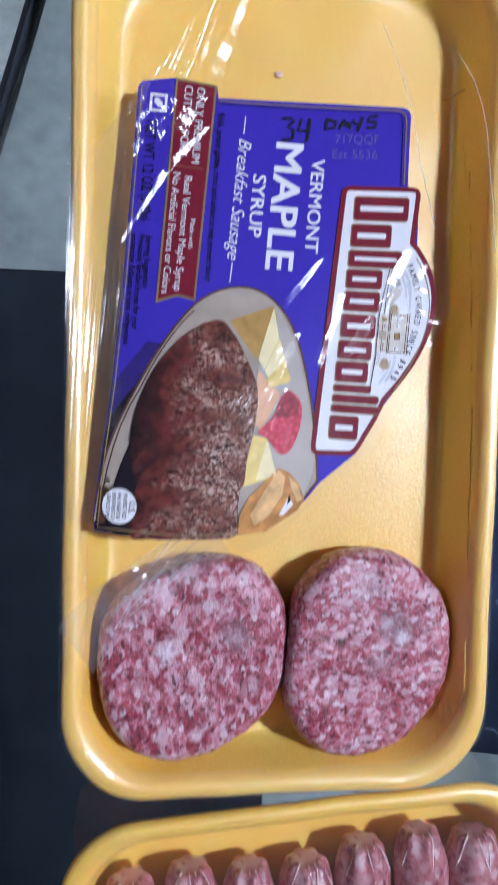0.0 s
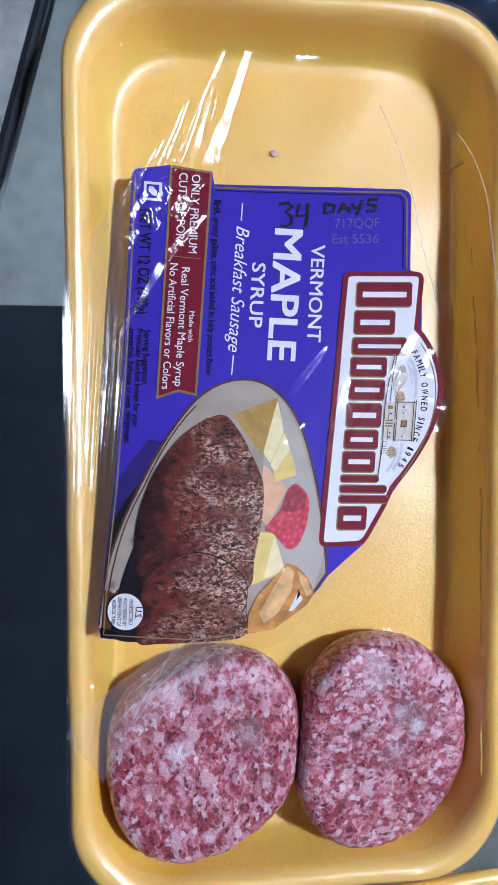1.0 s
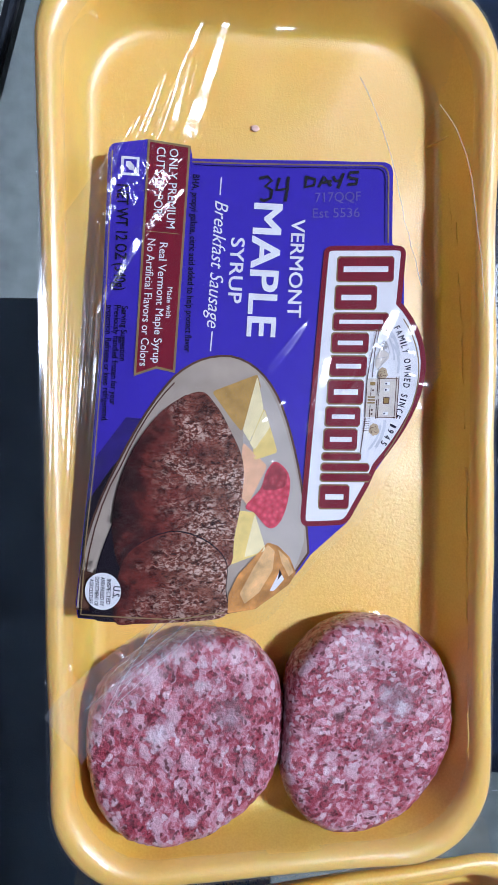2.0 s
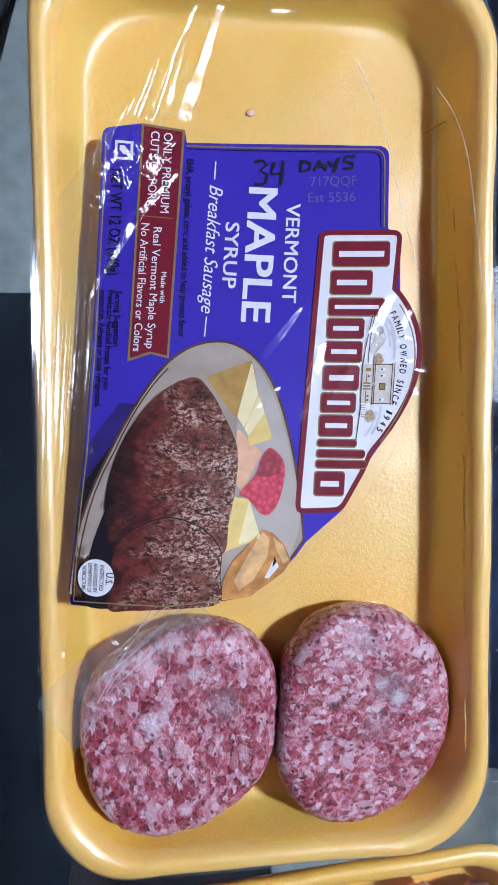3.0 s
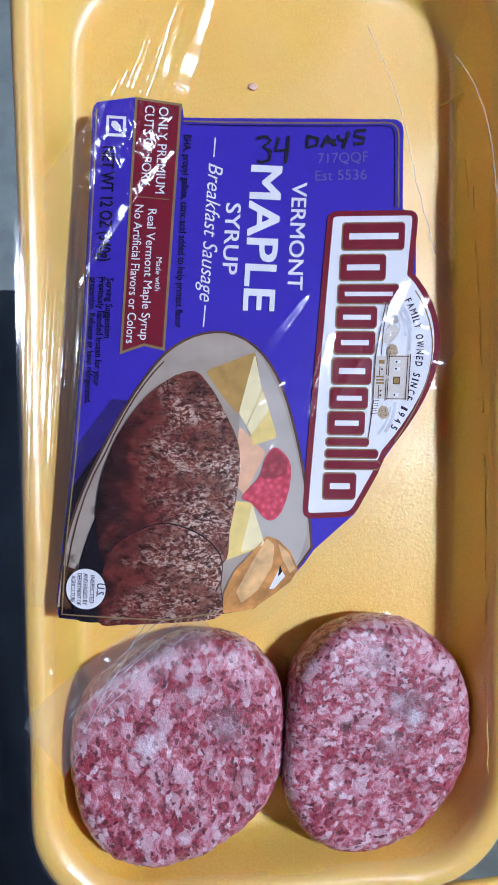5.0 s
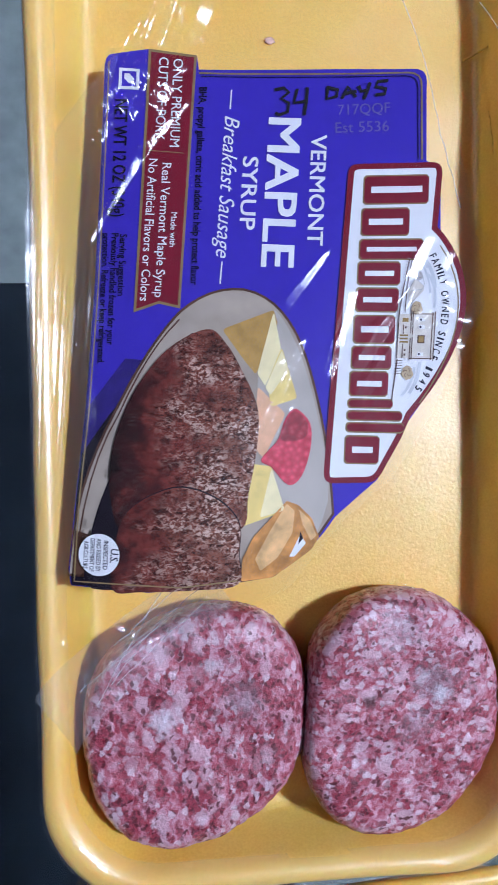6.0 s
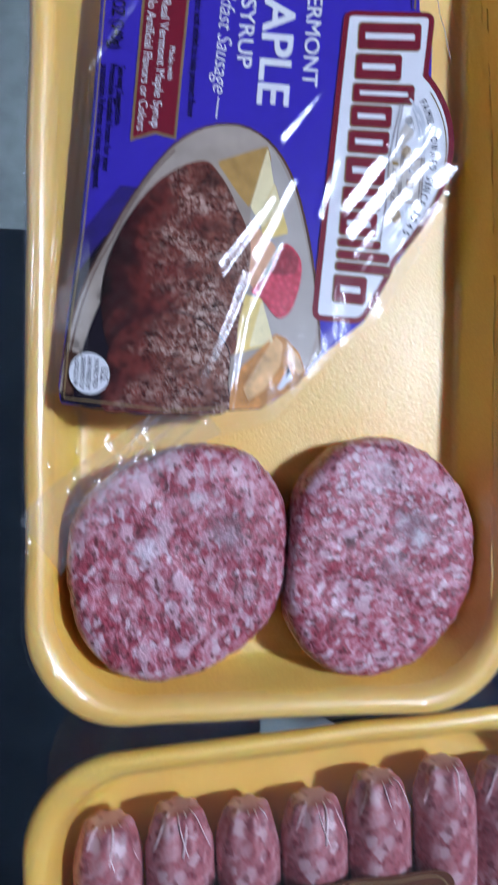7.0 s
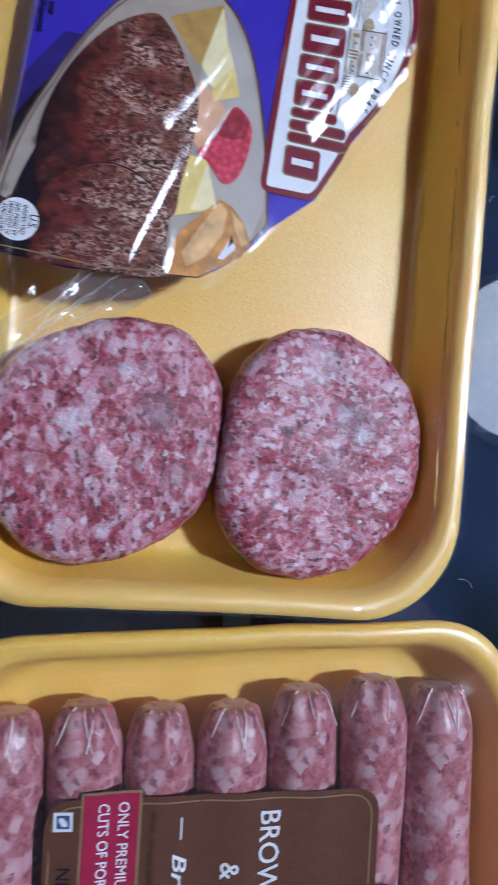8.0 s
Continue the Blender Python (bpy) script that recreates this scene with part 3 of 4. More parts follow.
def sheet_a(a, b, lift):
    """Units of the first label's artwork sheet to metres in the room."""
    u, v = (a - 430) / 300, (b - 650) / 400
    x, y = cubic(SHEET_X, u, v) / 1000, cubic(SHEET_Y, u, v) / 1000
    return (x, y, label_z(x, y) + crumple(x, y) + lift)


LABEL_B_Z = 0.0262


def sheet_b(a, b, lift):
    """The second label's sheet, in millimetres with b downwards."""
    x, y = a / 1000, -b / 1000
    return (x, y, LABEL_B_Z - 0.012 * (x + 0.02) + 0.0004 * math.sin(x * 330) + lift)


LAYER = 0.00006


def drawn(name, pts, mat, parent, sheet, layer, step=13, label=""):
    """A flat printed shape, cut into small faces so that it follows the wrap."""
    bm = bmesh.new()
    f = bm.faces.new([bm.verts.new((a, b, 0)) for a, b in pts])
    bmesh.ops.triangulate(bm, faces=[f])
    xs, ys = [q[0] for q in pts], [q[1] for q in pts]
    for lo, hi, axis in ((min(xs), max(xs), 0), (min(ys), max(ys), 1)):
        c = math.floor(lo / step) * step + step
        while c < hi:
            co, no = [0, 0, 0], [0, 0, 0]
            co[axis], no[axis] = c, 1
            bmesh.ops.bisect_plane(bm, geom=bm.verts[:] + bm.edges[:] + bm.faces[:], plane_co=co, plane_no=no, dist=1e-5)
            c += step
    bmesh.ops.triangulate(bm, faces=bm.faces[:])
    for v in bm.verts:
        v.co = sheet(v.co.x, v.co.y, layer * LAYER)
    bm.normal_update()
    bmesh.ops.reverse_faces(bm, faces=[f for f in bm.faces if f.normal.z < 0])
    return part(name, bm, mat, parent, label)


def bez(*ctrl, n=12):
    """Points along a Bezier curve."""
    out = []
    for i in range(n + 1):
        t = i / n
        q = [Vector(c) for c in ctrl]
        while len(q) > 1:
            q = [a.lerp(b, t) for a, b in zip(q, q[1:])]
        out.append(tuple(q[0]))
    return out


def smooth_loop(pts, n=6):
    """A closed rounded outline through a few corners."""
    out = []
    k = len(pts)
    for i in range(k):
        p0, p1, p2, p3 = (Vector(pts[(i + j - 1) % k]) for j in range(4))
        for s in range(n):
            t = s / n
            out.append(tuple(0.5 * ((2 * p1) + (p2 - p0) * t + (2 * p0 - 5 * p1 + 4 * p2 - p3) * t * t + (3 * p1 - p0 - 3 * p2 + p3) * t ** 3)))
    return out


def soft(pts, cut=0.1):
    """The outline with its corners rounded off."""
    out = []
    k = len(pts)
    for i in range(k):
        a, b, c = Vector(pts[i - 1]), Vector(pts[i]), Vector(pts[(i + 1) % k])
        out += bez(tuple(b.lerp(a, cut)), tuple(b), tuple(b.lerp(c, cut)), n=4)
    return out


def inset(pts, d):
    """The outline moved inwards by d."""
    k = len(pts)
    area = sum(pts[i][0] * pts[(i + 1) % k][1] - pts[(i + 1) % k][0] * pts[i][1] for i in range(k))
    sg = 1 if area > 0 else -1
    out = []
    for i in range(k):
        a, b, c = Vector(pts[i - 1]), Vector(pts[i]), Vector(pts[(i + 1) % k])
        e1, e2 = (b - a), (c - b)
        if e1.length < 1e-6 or e2.length < 1e-6:
            out.append(tuple(b))
            continue
        n1, n2 = Vector((-e1.y, e1.x)).normalized() * sg, Vector((-e2.y, e2.x)).normalized() * sg
        m = n1 + n2
        out.append(tuple(b + m * (d / max(0.6, m.length_squared / 2 + 0.0)) * 1.0 if m.length > 0.1 else b))
    return out


def stroke(name, pts, width, mat, parent, sheet, layer, label=""):
    """A printed line of even width."""
    bm = bmesh.new()
    fine = []
    for q, r in zip(pts, pts[1:]):
        k = max(1, int(math.hypot(r[0] - q[0], r[1] - q[1]) / (14 if sheet is sheet_a else 3)))
        fine += [(q[0] + (r[0] - q[0]) * i / k, q[1] + (r[1] - q[1]) * i / k) for i in range(k)]
    fine.append(pts[-1])
    rows = []
    for i, q in enumerate(fine):
        d = Vector(fine[min(i + 1, len(fine) - 1)]) - Vector(fine[max(i - 1, 0)])
        if d.length < 1e-9:
            continue
        nrm = Vector((-d.y, d.x)).normalized() * width / 2
        rows.append([bm.verts.new(sheet(q[0] + s * nrm.x, q[1] + s * nrm.y, layer * LAYER)) for s in (-1, 1)])
    for a, b in zip(rows, rows[1:]):
        bm.faces.new((a[0], a[1], b[1], b[0]))
    return part(name, bm, mat, parent, label)


def lettering(words, start, end, height, mat, parent, sheet, layer, shear=0.0, heavy=0.0):
    """Words from the start to the end of a baseline, their tops turned to the left of the reading direction."""
    cu = bpy.data.curves.new("words", "FONT")
    cu.body, cu.shear, cu.resolution_u = words, shear, 3
    ob = bpy.data.objects.new("words", cu)
    scene.collection.objects.link(ob)
    bpy.context.view_layer.update()
    me = bpy.data.meshes.new_from_object(ob.evaluated_get(bpy.context.evaluated_depsgraph_get()))
    bpy.data.objects.remove(ob)
    bm = bmesh.new()
    shifts = ((0, 0),) if heavy == 0 else ((-0.7 * heavy, -0.5 * heavy), (0.7 * heavy, 0.5 * heavy), (-0.7 * heavy, 0.5 * heavy), (0.7 * heavy, -0.5 * heavy))
    for n, (sx, sy) in enumerate(shifts):
        first = len(bm.verts)
        bm.from_mesh(me)
        for v in bm.verts[:][first:]:
            v.co += Vector((sx, sy, 0.4 * n))
    bpy.data.meshes.remove(me)
    xs = [v.co.x for v in bm.verts]
    lo, hi = min(xs), max(xs)
    d = Vector(end) - Vector(start)
    up = Vector((d.y, -d.x)).normalized()
    for v in bm.verts:
        q = Vector(start) + d * ((v.co.x - lo) / (hi - lo)) + up * (v.co.y / 0.70 * height)
        v.co = (q.x, q.y, v.co.z)
    if sheet is sheet_a and height > 13:
        for axis in (0, 1):
            vals = [v.co[axis] for v in bm.verts]
            c = math.floor(min(vals) / 13) * 13 + 13
            while c < max(vals):
                co, no = [0, 0, 0], [0, 0, 0]
                co[axis], no[axis] = c, 1
                bmesh.ops.bisect_plane(bm, geom=bm.verts[:] + bm.edges[:] + bm.faces[:], plane_co=co, plane_no=no, dist=1e-5)
                c += 13
        bmesh.ops.triangulate(bm, faces=bm.faces[:])
    for v in bm.verts:
        v.co = sheet(v.co.x, v.co.y, (layer + v.co.z) * LAYER)
    bm.normal_update()
    bmesh.ops.reverse_faces(bm, faces=[f for f in bm.faces if f.normal.z < 0])
    return part("lettering", bm, mat, parent, "printed words: " + words.lower() if len(words) > 3 else "", False)


label_a = thing("package_label", "violet printed label with a breakfast picture, on wrap", "label")
SA = sheet_a
outline = [(196, 236), (250, 228), (326, 237), (329, 258)] + [(420, 258), (560, 259)] + bez((664, 262), (686, 262), (685, 284), n=5) + [(683, 408), (704, 420), (702, 520)] \
    + bez((702, 520), (778, 640), (652, 806), n=10) + [(604, 896), (540, 952)] + bez((537, 955), (500, 1010), (437, 1047), n=5) + [(350, 1059), (250, 1067), (129, 1060)] \
    + [(126, 1040), (138, 920), (152, 790), (166, 600), (177, 400)] + bez((184, 262), (184, 238), (196, 236), n=4)[:-1]
drawn("label_sheet", outline, PURPLE, label_a, SA, 0, label="violet printed plastic")
# dark lower corner of the picture
drawn("picture_shadow", [(153, 792), (215, 712), (255, 716), (330, 700), (395, 800), (405, 1040), (350, 1063), (250, 1072), (130, 1064), (128, 1040), (139, 920)], PURPLE_DK, label_a, SA, 1)
drawn("picture_shadow", [(147, 860), (190, 800), (260, 720), (330, 740), (360, 900), (300, 1068), (131, 1063), (129, 1040), (139, 925)], BLACKISH, label_a, SA, 2)
# plate
plate = [(298, 640)] + bez((298, 640), (345, 598), (400, 604), n=6)[1:] + bez((400, 604), (470, 618), (500, 720), n=8)[1:] + bez((500, 720), (530, 820), (536, 950), n=8)[1:] \
    + [(500, 1000), (440, 1046), (390, 1054), (300, 950), (215, 850)] + [(160, 900), (140, 980), (131, 1050), (127, 1050)] + bez((133, 980), (145, 890), (200, 790), n=6) + bez((200, 790), (250, 690), (298, 640), n=6)[1:-1]
drawn("plate_rim_print", plate, PLATE_RIM, label_a, SA, 3)
drawn("plate_print", inset(plate, 4), PLATE, label_a, SA, 4, label="grey stoneware plate in the picture")
drawn("plate_print", smooth_loop([(440, 640), (480, 690), (512, 800), (526, 930), (470, 1020), (430, 900), (420, 760)], 4), PLATE_LIGHT, label_a, SA, 5)
stroke("plate_line", bez((300, 652), (250, 700), (205, 800), n=6) + bez((205, 800), (150, 890), (137, 1040), n=6)[1:], 2.5, PLATE_RIM, label_a, SA, 6)
drawn("picture_shadow", smooth_loop([(296, 690), (340, 690), (350, 900), (340, 1040), (300, 1064), (215, 1068), (155, 1062), (158, 1003), (178, 930), (226, 822), (262, 742)], 4), BLACKISH, label_a, SA, 7)
# fruit
drawn("fruit_print", soft([(366, 668), (446, 638), (452, 660), (418, 738), (400, 716)]), PINE_DK, label_a, SA, 6)
drawn("fruit_print", soft([(420, 736), (446, 640), (457, 700), (432, 756)]), PINE_LT, label_a, SA, 7)
drawn("fruit_print", soft([(436, 748), (458, 696), (481, 774), (440, 788)]), PINE, label_a, SA, 8)
drawn("fruit_print", soft([(432, 758), (458, 700), (468, 730), (440, 770)]), PINE_LT, label_a, SA, 9)
drawn("fruit_print", soft([(420, 756), (463, 798), (428, 866), (414, 850)]), PEACH, label_a, SA, 8)
drawn("berry_print", smooth_loop([(478, 790), (500, 812), (500, 850), (486, 892), (465, 906), (440, 880), (424, 868), (450, 838), (462, 806)], 4), BERRY, label_a, SA, 9, step=12, label="raspberry in the picture")
drawn("berry_print", smooth_loop([(478, 794), (496, 812), (490, 835), (455, 838), (464, 808)], 4), BERRY_DK, label_a, SA, 10, step=12)
drawn("fruit_print", soft([(405, 874), (440, 878), (458, 946), (386, 972)]), PINE, label_a, SA, 10)
drawn("fruit_print", soft([(440, 880), (459, 944), (420, 956)]), PINE_LT, label_a, SA, 11)
drawn("pastry_print", soft([(462, 930), (480, 936), (500, 956), (511, 984), (498, 1004), (470, 1024), (437, 1046), (390, 1052), (393, 1018), (410, 985), (436, 958)]), PASTRY, label_a, SA, 11, step=14, label="golden pastry in the picture")
drawn("pastry_print", soft([(462, 934), (474, 945), (470, 978), (446, 1016), (420, 1036), (412, 1018), (436, 975)]), PASTRY_LT, label_a, SA, 12, step=14)
drawn("pastry_print", soft([(480, 942), (497, 958), (507, 982), (498, 990), (486, 966)]), PASTRY_LT, label_a, SA, 12, step=14)
drawn("pastry_print", soft([(482, 980), (490, 994), (472, 1014), (464, 1014)]), WHITE, label_a, SA, 13, step=14)
drawn("pastry_print", soft([(482, 976), (486, 986), (478, 996)]), BLACKISH, label_a, SA, 14, step=14)
# sausages of the picture
s1 = smooth_loop([(342, 668), (372, 690), (398, 735), (420, 790), (418, 850), (404, 920), (390, 975), (300, 990), (215, 985), (192, 920), (196, 850), (226, 770), (280, 700)], 5)
drawn("sausage_print", s1, CRUST, label_a, SA, 12, step=14, label="browned sausages in the picture")
s2 = smooth_loop([(290, 912), (350, 925), (388, 962), (388, 1012), (386, 1056), (320, 1066), (240, 1070), (196, 1068), (198, 1010), (220, 948)], 5)
drawn("sausage_shadow", [(a + 1.0, b - 2.0) if b < 1040 else (a, b) for a, b in s2], BLACKISH, label_a, SA, 13, step=14)
drawn("sausage_print", s2, CRUST_LOW, label_a, SA, 14, step=14)
# inspection seal
seal = [(175 + 32 * math.cos(radians(10 * k)), 1015 + 32 * math.sin(radians(10 * k))) for k in range(36)]
seal_ob = drawn("seal", seal, WHITE, label_a, SA, 18, label="round white inspection seal")
for words, a, b0, b1, h in (("U.S.", 194, 1005, 1026, 12), ("INSPECTED", 183, 993, 1037, 7), ("AND PASSED BY", 172, 990, 1040, 7), ("DEPARTMENT OF", 162, 990, 1040, 7), ("AGRICULTURE", 152, 994, 1036, 7)):
    lettering(words, (a, b0), (a - 2, b1), h, INK, seal_ob, SA, 19, heavy=0.02)
# gold border lines
stroke("border_line", [(329, 264), (560, 267), (655, 268)] + bez((655, 268), (678, 268), (677, 290), n=4)[1:] + [(676, 406)], 2.6, GOLD, label_a, SA, 3)
stroke("border_line", [(332, 269), (560, 272), (650, 273)] + bez((650, 273), (672, 273), (671, 293), n=4)[1:] + [(670, 406)], 1.4, INK, label_a, SA, 3)
stroke("border_line", [(192, 250), (184, 400), (173, 600), (158, 800), (144, 930), (136, 1056), (300, 1062), (385, 1050)], 2.2, GOLD, label_a, SA, 18)
# ribbon
rib = [(252, 228), (326, 237), (301, 635), (268, 627), (228, 640)]
drawn("ribbon_border", rib, GOLD, label_a, SA, 4)
ribbon_a = drawn("ribbon", inset(rib, 4), RED, label_a, SA, 5, label="deep red printed ribbon")
for words, s, e, h in (("ONLY PREMIUM", (290, 243), (284, 381), 15), ("CUTS OF PORK", (268, 241), (261, 370), 15), ("Made with", (287, 484), (284, 538), 9),
                       ("Real Vermont Maple Syrup", (273, 406), (261, 617), 14), ("No Artificial Flavors or Colors", (252, 399), (238, 622), 14)):
    lettering(words, s, e, h, WHITE, ribbon_a, SA, 7, heavy=0.008)
stroke("ribbon_line", [(250, 386), (306, 391)], 1.2, GOLD, label_a, SA, 7)
for words, s, e, h in (("NET WT 12 OZ (340g)", (200, 305), (193, 488), 20), ("Serving Suggestion", (207, 516), (203, 613), 11), ("Previously handled frozen for your", (194, 514), (186, 690), 11),
                       ("protection. Refreeze or keep refrigerated.", (180, 514), (171, 719), 11), ("BHA, propyl gallate, citric acid added to help protect flavor", (330, 286), (317, 598), 12)):
    lettering(words, s, e, h, INK, label_a, SA, 4, heavy=0.022)
icon = drawn("icon_square", [(207, 257), (238, 259), (236, 291), (205, 289)], WHITE, label_a, SA, 4, label="small white square with a blue mark")
drawn("icon_mark", [(211, 262), (233, 263), (232, 286), (210, 285)], PURPLE, icon, SA, 5)
drawn("icon_mark", [(215, 266), (222, 266), (229, 274), (228, 282), (221, 281), (214, 273)], WHITE, icon, SA, 6)
lettering("Breakfast Sausage", (370, 331), (356, 556), 24, WHITE, label_a, SA, 4, shear=0.35)
stroke("rule_line", [(380, 290), (378, 321)], 2.2, WHITE, label_a, SA, 4)
stroke("rule_line", [(366, 562), (363, 597)], 2.2, WHITE, label_a, SA, 4)
lettering("SYRUP", (399, 396), (393, 512), 24, WHITE, label_a, SA, 4, heavy=0.02)
lettering("MAPLE", (440, 334), (427, 571), 50, WHITE, label_a, SA, 4, heavy=0.028)
lettering("VERMONT", (506, 363), (498, 538), 24, WHITE, label_a, SA, 4, heavy=0.018)
lettering("717QQF", (547, 333), (628, 331), 17, GREY_INK, label_a, SA, 4)
lettering("Est 5536", (543, 361), (626, 360), 17, GREY_INK, label_a, SA, 4)
# marker writing
for pts in ([(447, 291), (462, 288), (470, 295), (458, 305), (470, 312), (468, 326), (455, 331), (449, 327)], [(483, 290), (478, 312), (500, 309)], [(499, 288), (497, 312), (494, 332)],
            [(531, 288), (529, 307), (545, 303), (547, 293), (529, 288)], [(553, 307), (562, 288), (575, 305)], [(556, 299), (576, 296)],
            [(579, 287), (583, 296), (594, 294)], [(597, 282), (592, 297), (587, 309)], [(625, 280), (609, 281), (606, 289), (622, 293), (620, 301), (605, 302)]):
    stroke("marker_stroke", pts, 5.2, MARKER, label_a, SA, 6)
# brand panel, its name drawn as plain blocks
panel = bez((562, 428), (562, 411), (580, 411), n=4) + [(690, 411)] + bez((690, 411), (707, 411), (706, 428), n=4)[1:] + [(697, 512), (706, 522)] + bez((706, 522), (790, 640), (655, 798), n=14)[1:] \
    + [(640, 832), (610, 886)] + bez((610, 886), (602, 900), (588, 901), n=4)[1:] + [(536, 903)] + bez((536, 903), (519, 904), (520, 886), n=4)[1:]
panel_a = drawn("brand_panel", panel, RED, label_a, SA, 6, label="white brand panel with a red border")
drawn("brand_panel_face", inset(panel, 9), WHITE, panel_a, SA, 7)
for b0, b1, h in ((432, 474, 98), (483, 523, 72), (531, 560, 96), (566, 599, 64), (606, 640, 64), (648, 688, 62), (695, 727, 60), (733, 768, 58), (775, 786, 68), (793, 805, 84), (811, 823, 88), (831, 871, 52)):
    base = 588 - (b0 - 430) * 0.083
    lean_ = lambda a, b: (a - (b - b0) * 0.05, b)
    wide = b1 - b0 > 20
    for grow, mat, layer in ((2.2, GOLD, 8), (0, RED, 9)):
        q = [(base - grow, b0 - grow + 4), (base - grow + 4, b0 - grow), (base + h - 4, b0 - grow), (base + h, b0 - grow + 4), (base + h, b1 + grow - 4), (base + h - 4, b1 + grow), (base - grow + 4, b1 + grow), (base - grow, b1 + grow - 4)]
        drawn("brand_block", [lean_(a, b) for a, b in q], mat, panel_a, SA, layer)
    if wide:
        mid, half = (b0 + b1) / 2, 0.12 * (b1 - b0)
        drawn("brand_slot", [lean_(a, b) for a, b in ((base + 10, mid - half), (base + h - 10, mid - half), (base + h - 10, mid + half), (base + 10, mid + half))], WHITE, panel_a, SA, 10)
stroke("panel_arc", bez((700, 540), (765, 640), (668, 778), n=14), 2.0, GOLD, panel_a, SA, 8)
arc = bez((683, 556), (732, 645), (652, 770), n=60)
words = "FAMILY OWNED SINCE 1945"
WIDTHS = {"I": 2.6, "1": 4.2, " ": 4.5, "L": 5.0, "M": 8.6, "W": 9.6, "O": 8.0, "N": 7.4, "D": 7.2, "A": 7.2, "F": 5.0, "E": 5.2, "S": 5.2}
span = [0.0]
for ch in words:
    span.append(span[-1] + WIDTHS.get(ch, 6.2) + 2.4)
for i, ch in enumerate(words):
    if ch != " ":
        k = min(58, int(58 * span[i] / span[-1]))
        p0 = Vector(arc[k]).lerp(Vector(arc[k + 1]), 58 * span[i] / span[-1] - k)
        d = (Vector(arc[k + 1]) - Vector(arc[k])).normalized() * WIDTHS.get(ch, 6.2)
        lettering(ch, tuple(p0), tuple(p0 + d), 11, INK, panel_a, SA, 8, heavy=0.03)
# small engraved house, barn, trees and clouds
STUCCO = print_mat("pale_sketch_print", (0.66, 0.60, 0.53), 0.08)
BRONZE = print_mat("bronze_print", (0.30, 0.19, 0.06), 0.2)


def quad(a0, b0, a1, b1, mat, layer, name="sketch"):
    return drawn(name, [(a0 - (b0 - 640) * 0.06, b0), (a1 - (b0 - 640) * 0.06, b0), (a1 - (b1 - 640) * 0.06, b1), (a0 - (b1 - 640) * 0.06, b1)], mat, panel_a, SA, layer)


quad(655, 642, 692, 712, STUCCO, 10)
quad(637, 644, 655, 711, STUCCO, 10)
for a0, b0, a1, b1 in ((692, 640, 692, 714), (688, 641, 688, 713), (656, 638, 656, 714), (659, 640, 659, 713), (637, 644, 637, 711), (656, 644, 690, 644), (656, 711, 690, 711), (645, 660, 645, 674), (645, 690, 645, 711)):
    stroke("sketch", [(a0 - (b0 - 640) * 0.06, b0), (a1 - (b1 - 640) * 0.06, b1)], 1.3, PLATE_RIM, panel_a, SA, 12)
for b in (650, 661, 702):
    quad(668, b, 677, b + 5, WHITE, 11)
    quad(669, b + 1, 672, b + 4, INK, 12)
quad(667, 676, 678, 688, PLATE_RIM, 11)
quad(668.5, 677.5, 676.5, 686.5, BRONZE, 12)
quad(643, 650, 652, 656, BRONZE, 11)
for b in (675, 680, 685):
    quad(640, b, 653, b + 2.6, BRONZE, 11)
for b in (663, 697, 704):
    quad(647, b, 650, b + 3, PLATE_RIM, 11)
drawn("sketch", [(650, 692 - 10), (661, 677), (650, 672)], STUCCO, panel_a, SA, 12)
# fence and steps along the ground
stroke("sketch", [(660, 550), (650, 600), (646, 642)], 1.2, PLATE_RIM, panel_a, SA, 10)
stroke("sketch", [(654, 560), (643, 610), (637, 645)], 1.6, PLATE_RIM, panel_a, SA, 10)
for k in range(17):
    b = 560 + k * 5
    stroke("sketch", [(655 - k * 1.05, b), (650 - k * 1.05, b - 1)], 0.9, SKETCH, panel_a, SA, 11)
for k in range(6):
    b = 714 + k * 4
    stroke("sketch", [(642 - k * 0.5, b), (631 - k * 0.5, b + 1)], 0.9, PLATE_RIM, panel_a, SA, 10)
stroke("sketch", [(634, 712), (630, 740), (625, 775)], 1.6, PLATE_RIM, panel_a, SA, 10)
# barn
drawn("sketch", [(652, 607), (662, 590), (675, 602), (674, 609), (655, 629), (651, 622)], STUCCO, panel_a, SA, 10)
for q in ([(652, 607), (662, 590), (675, 602), (655, 629)], [(662, 590), (672, 584), (676, 600)], [(653, 610), (673, 606)]):
    stroke("sketch", q, 1.0, SKETCH, panel_a, SA, 11)
# trees
for a0, b0, r in ((667, 586, 6.5), (664, 635, 8.5), (649, 733, 9.0)):
    drawn("sketch", [(a0 + r * (1 + 0.12 * math.sin(5 * t)) * math.cos(t), b0 + r * 1.15 * (1 + 0.12 * math.cos(7 * t)) * math.sin(t)) for t in (k * math.pi / 9 for k in range(18))], TAN if r > 7 else SKETCH, panel_a, SA, 11)
    for t in (0.4, 1.9, 3.4, 4.9):
        stroke("sketch", bez((a0 + 0.7 * r * math.cos(t), b0 + 0.7 * r * math.sin(t)), (a0 + 0.9 * r * math.cos(t + 0.6), b0 + 0.9 * r * math.sin(t + 0.6)), (a0 + 0.3 * r * math.cos(t + 1.2), b0 + 0.3 * r * math.sin(t + 1.2)), n=4), 0.9, PLATE_RIM, panel_a, SA, 12)
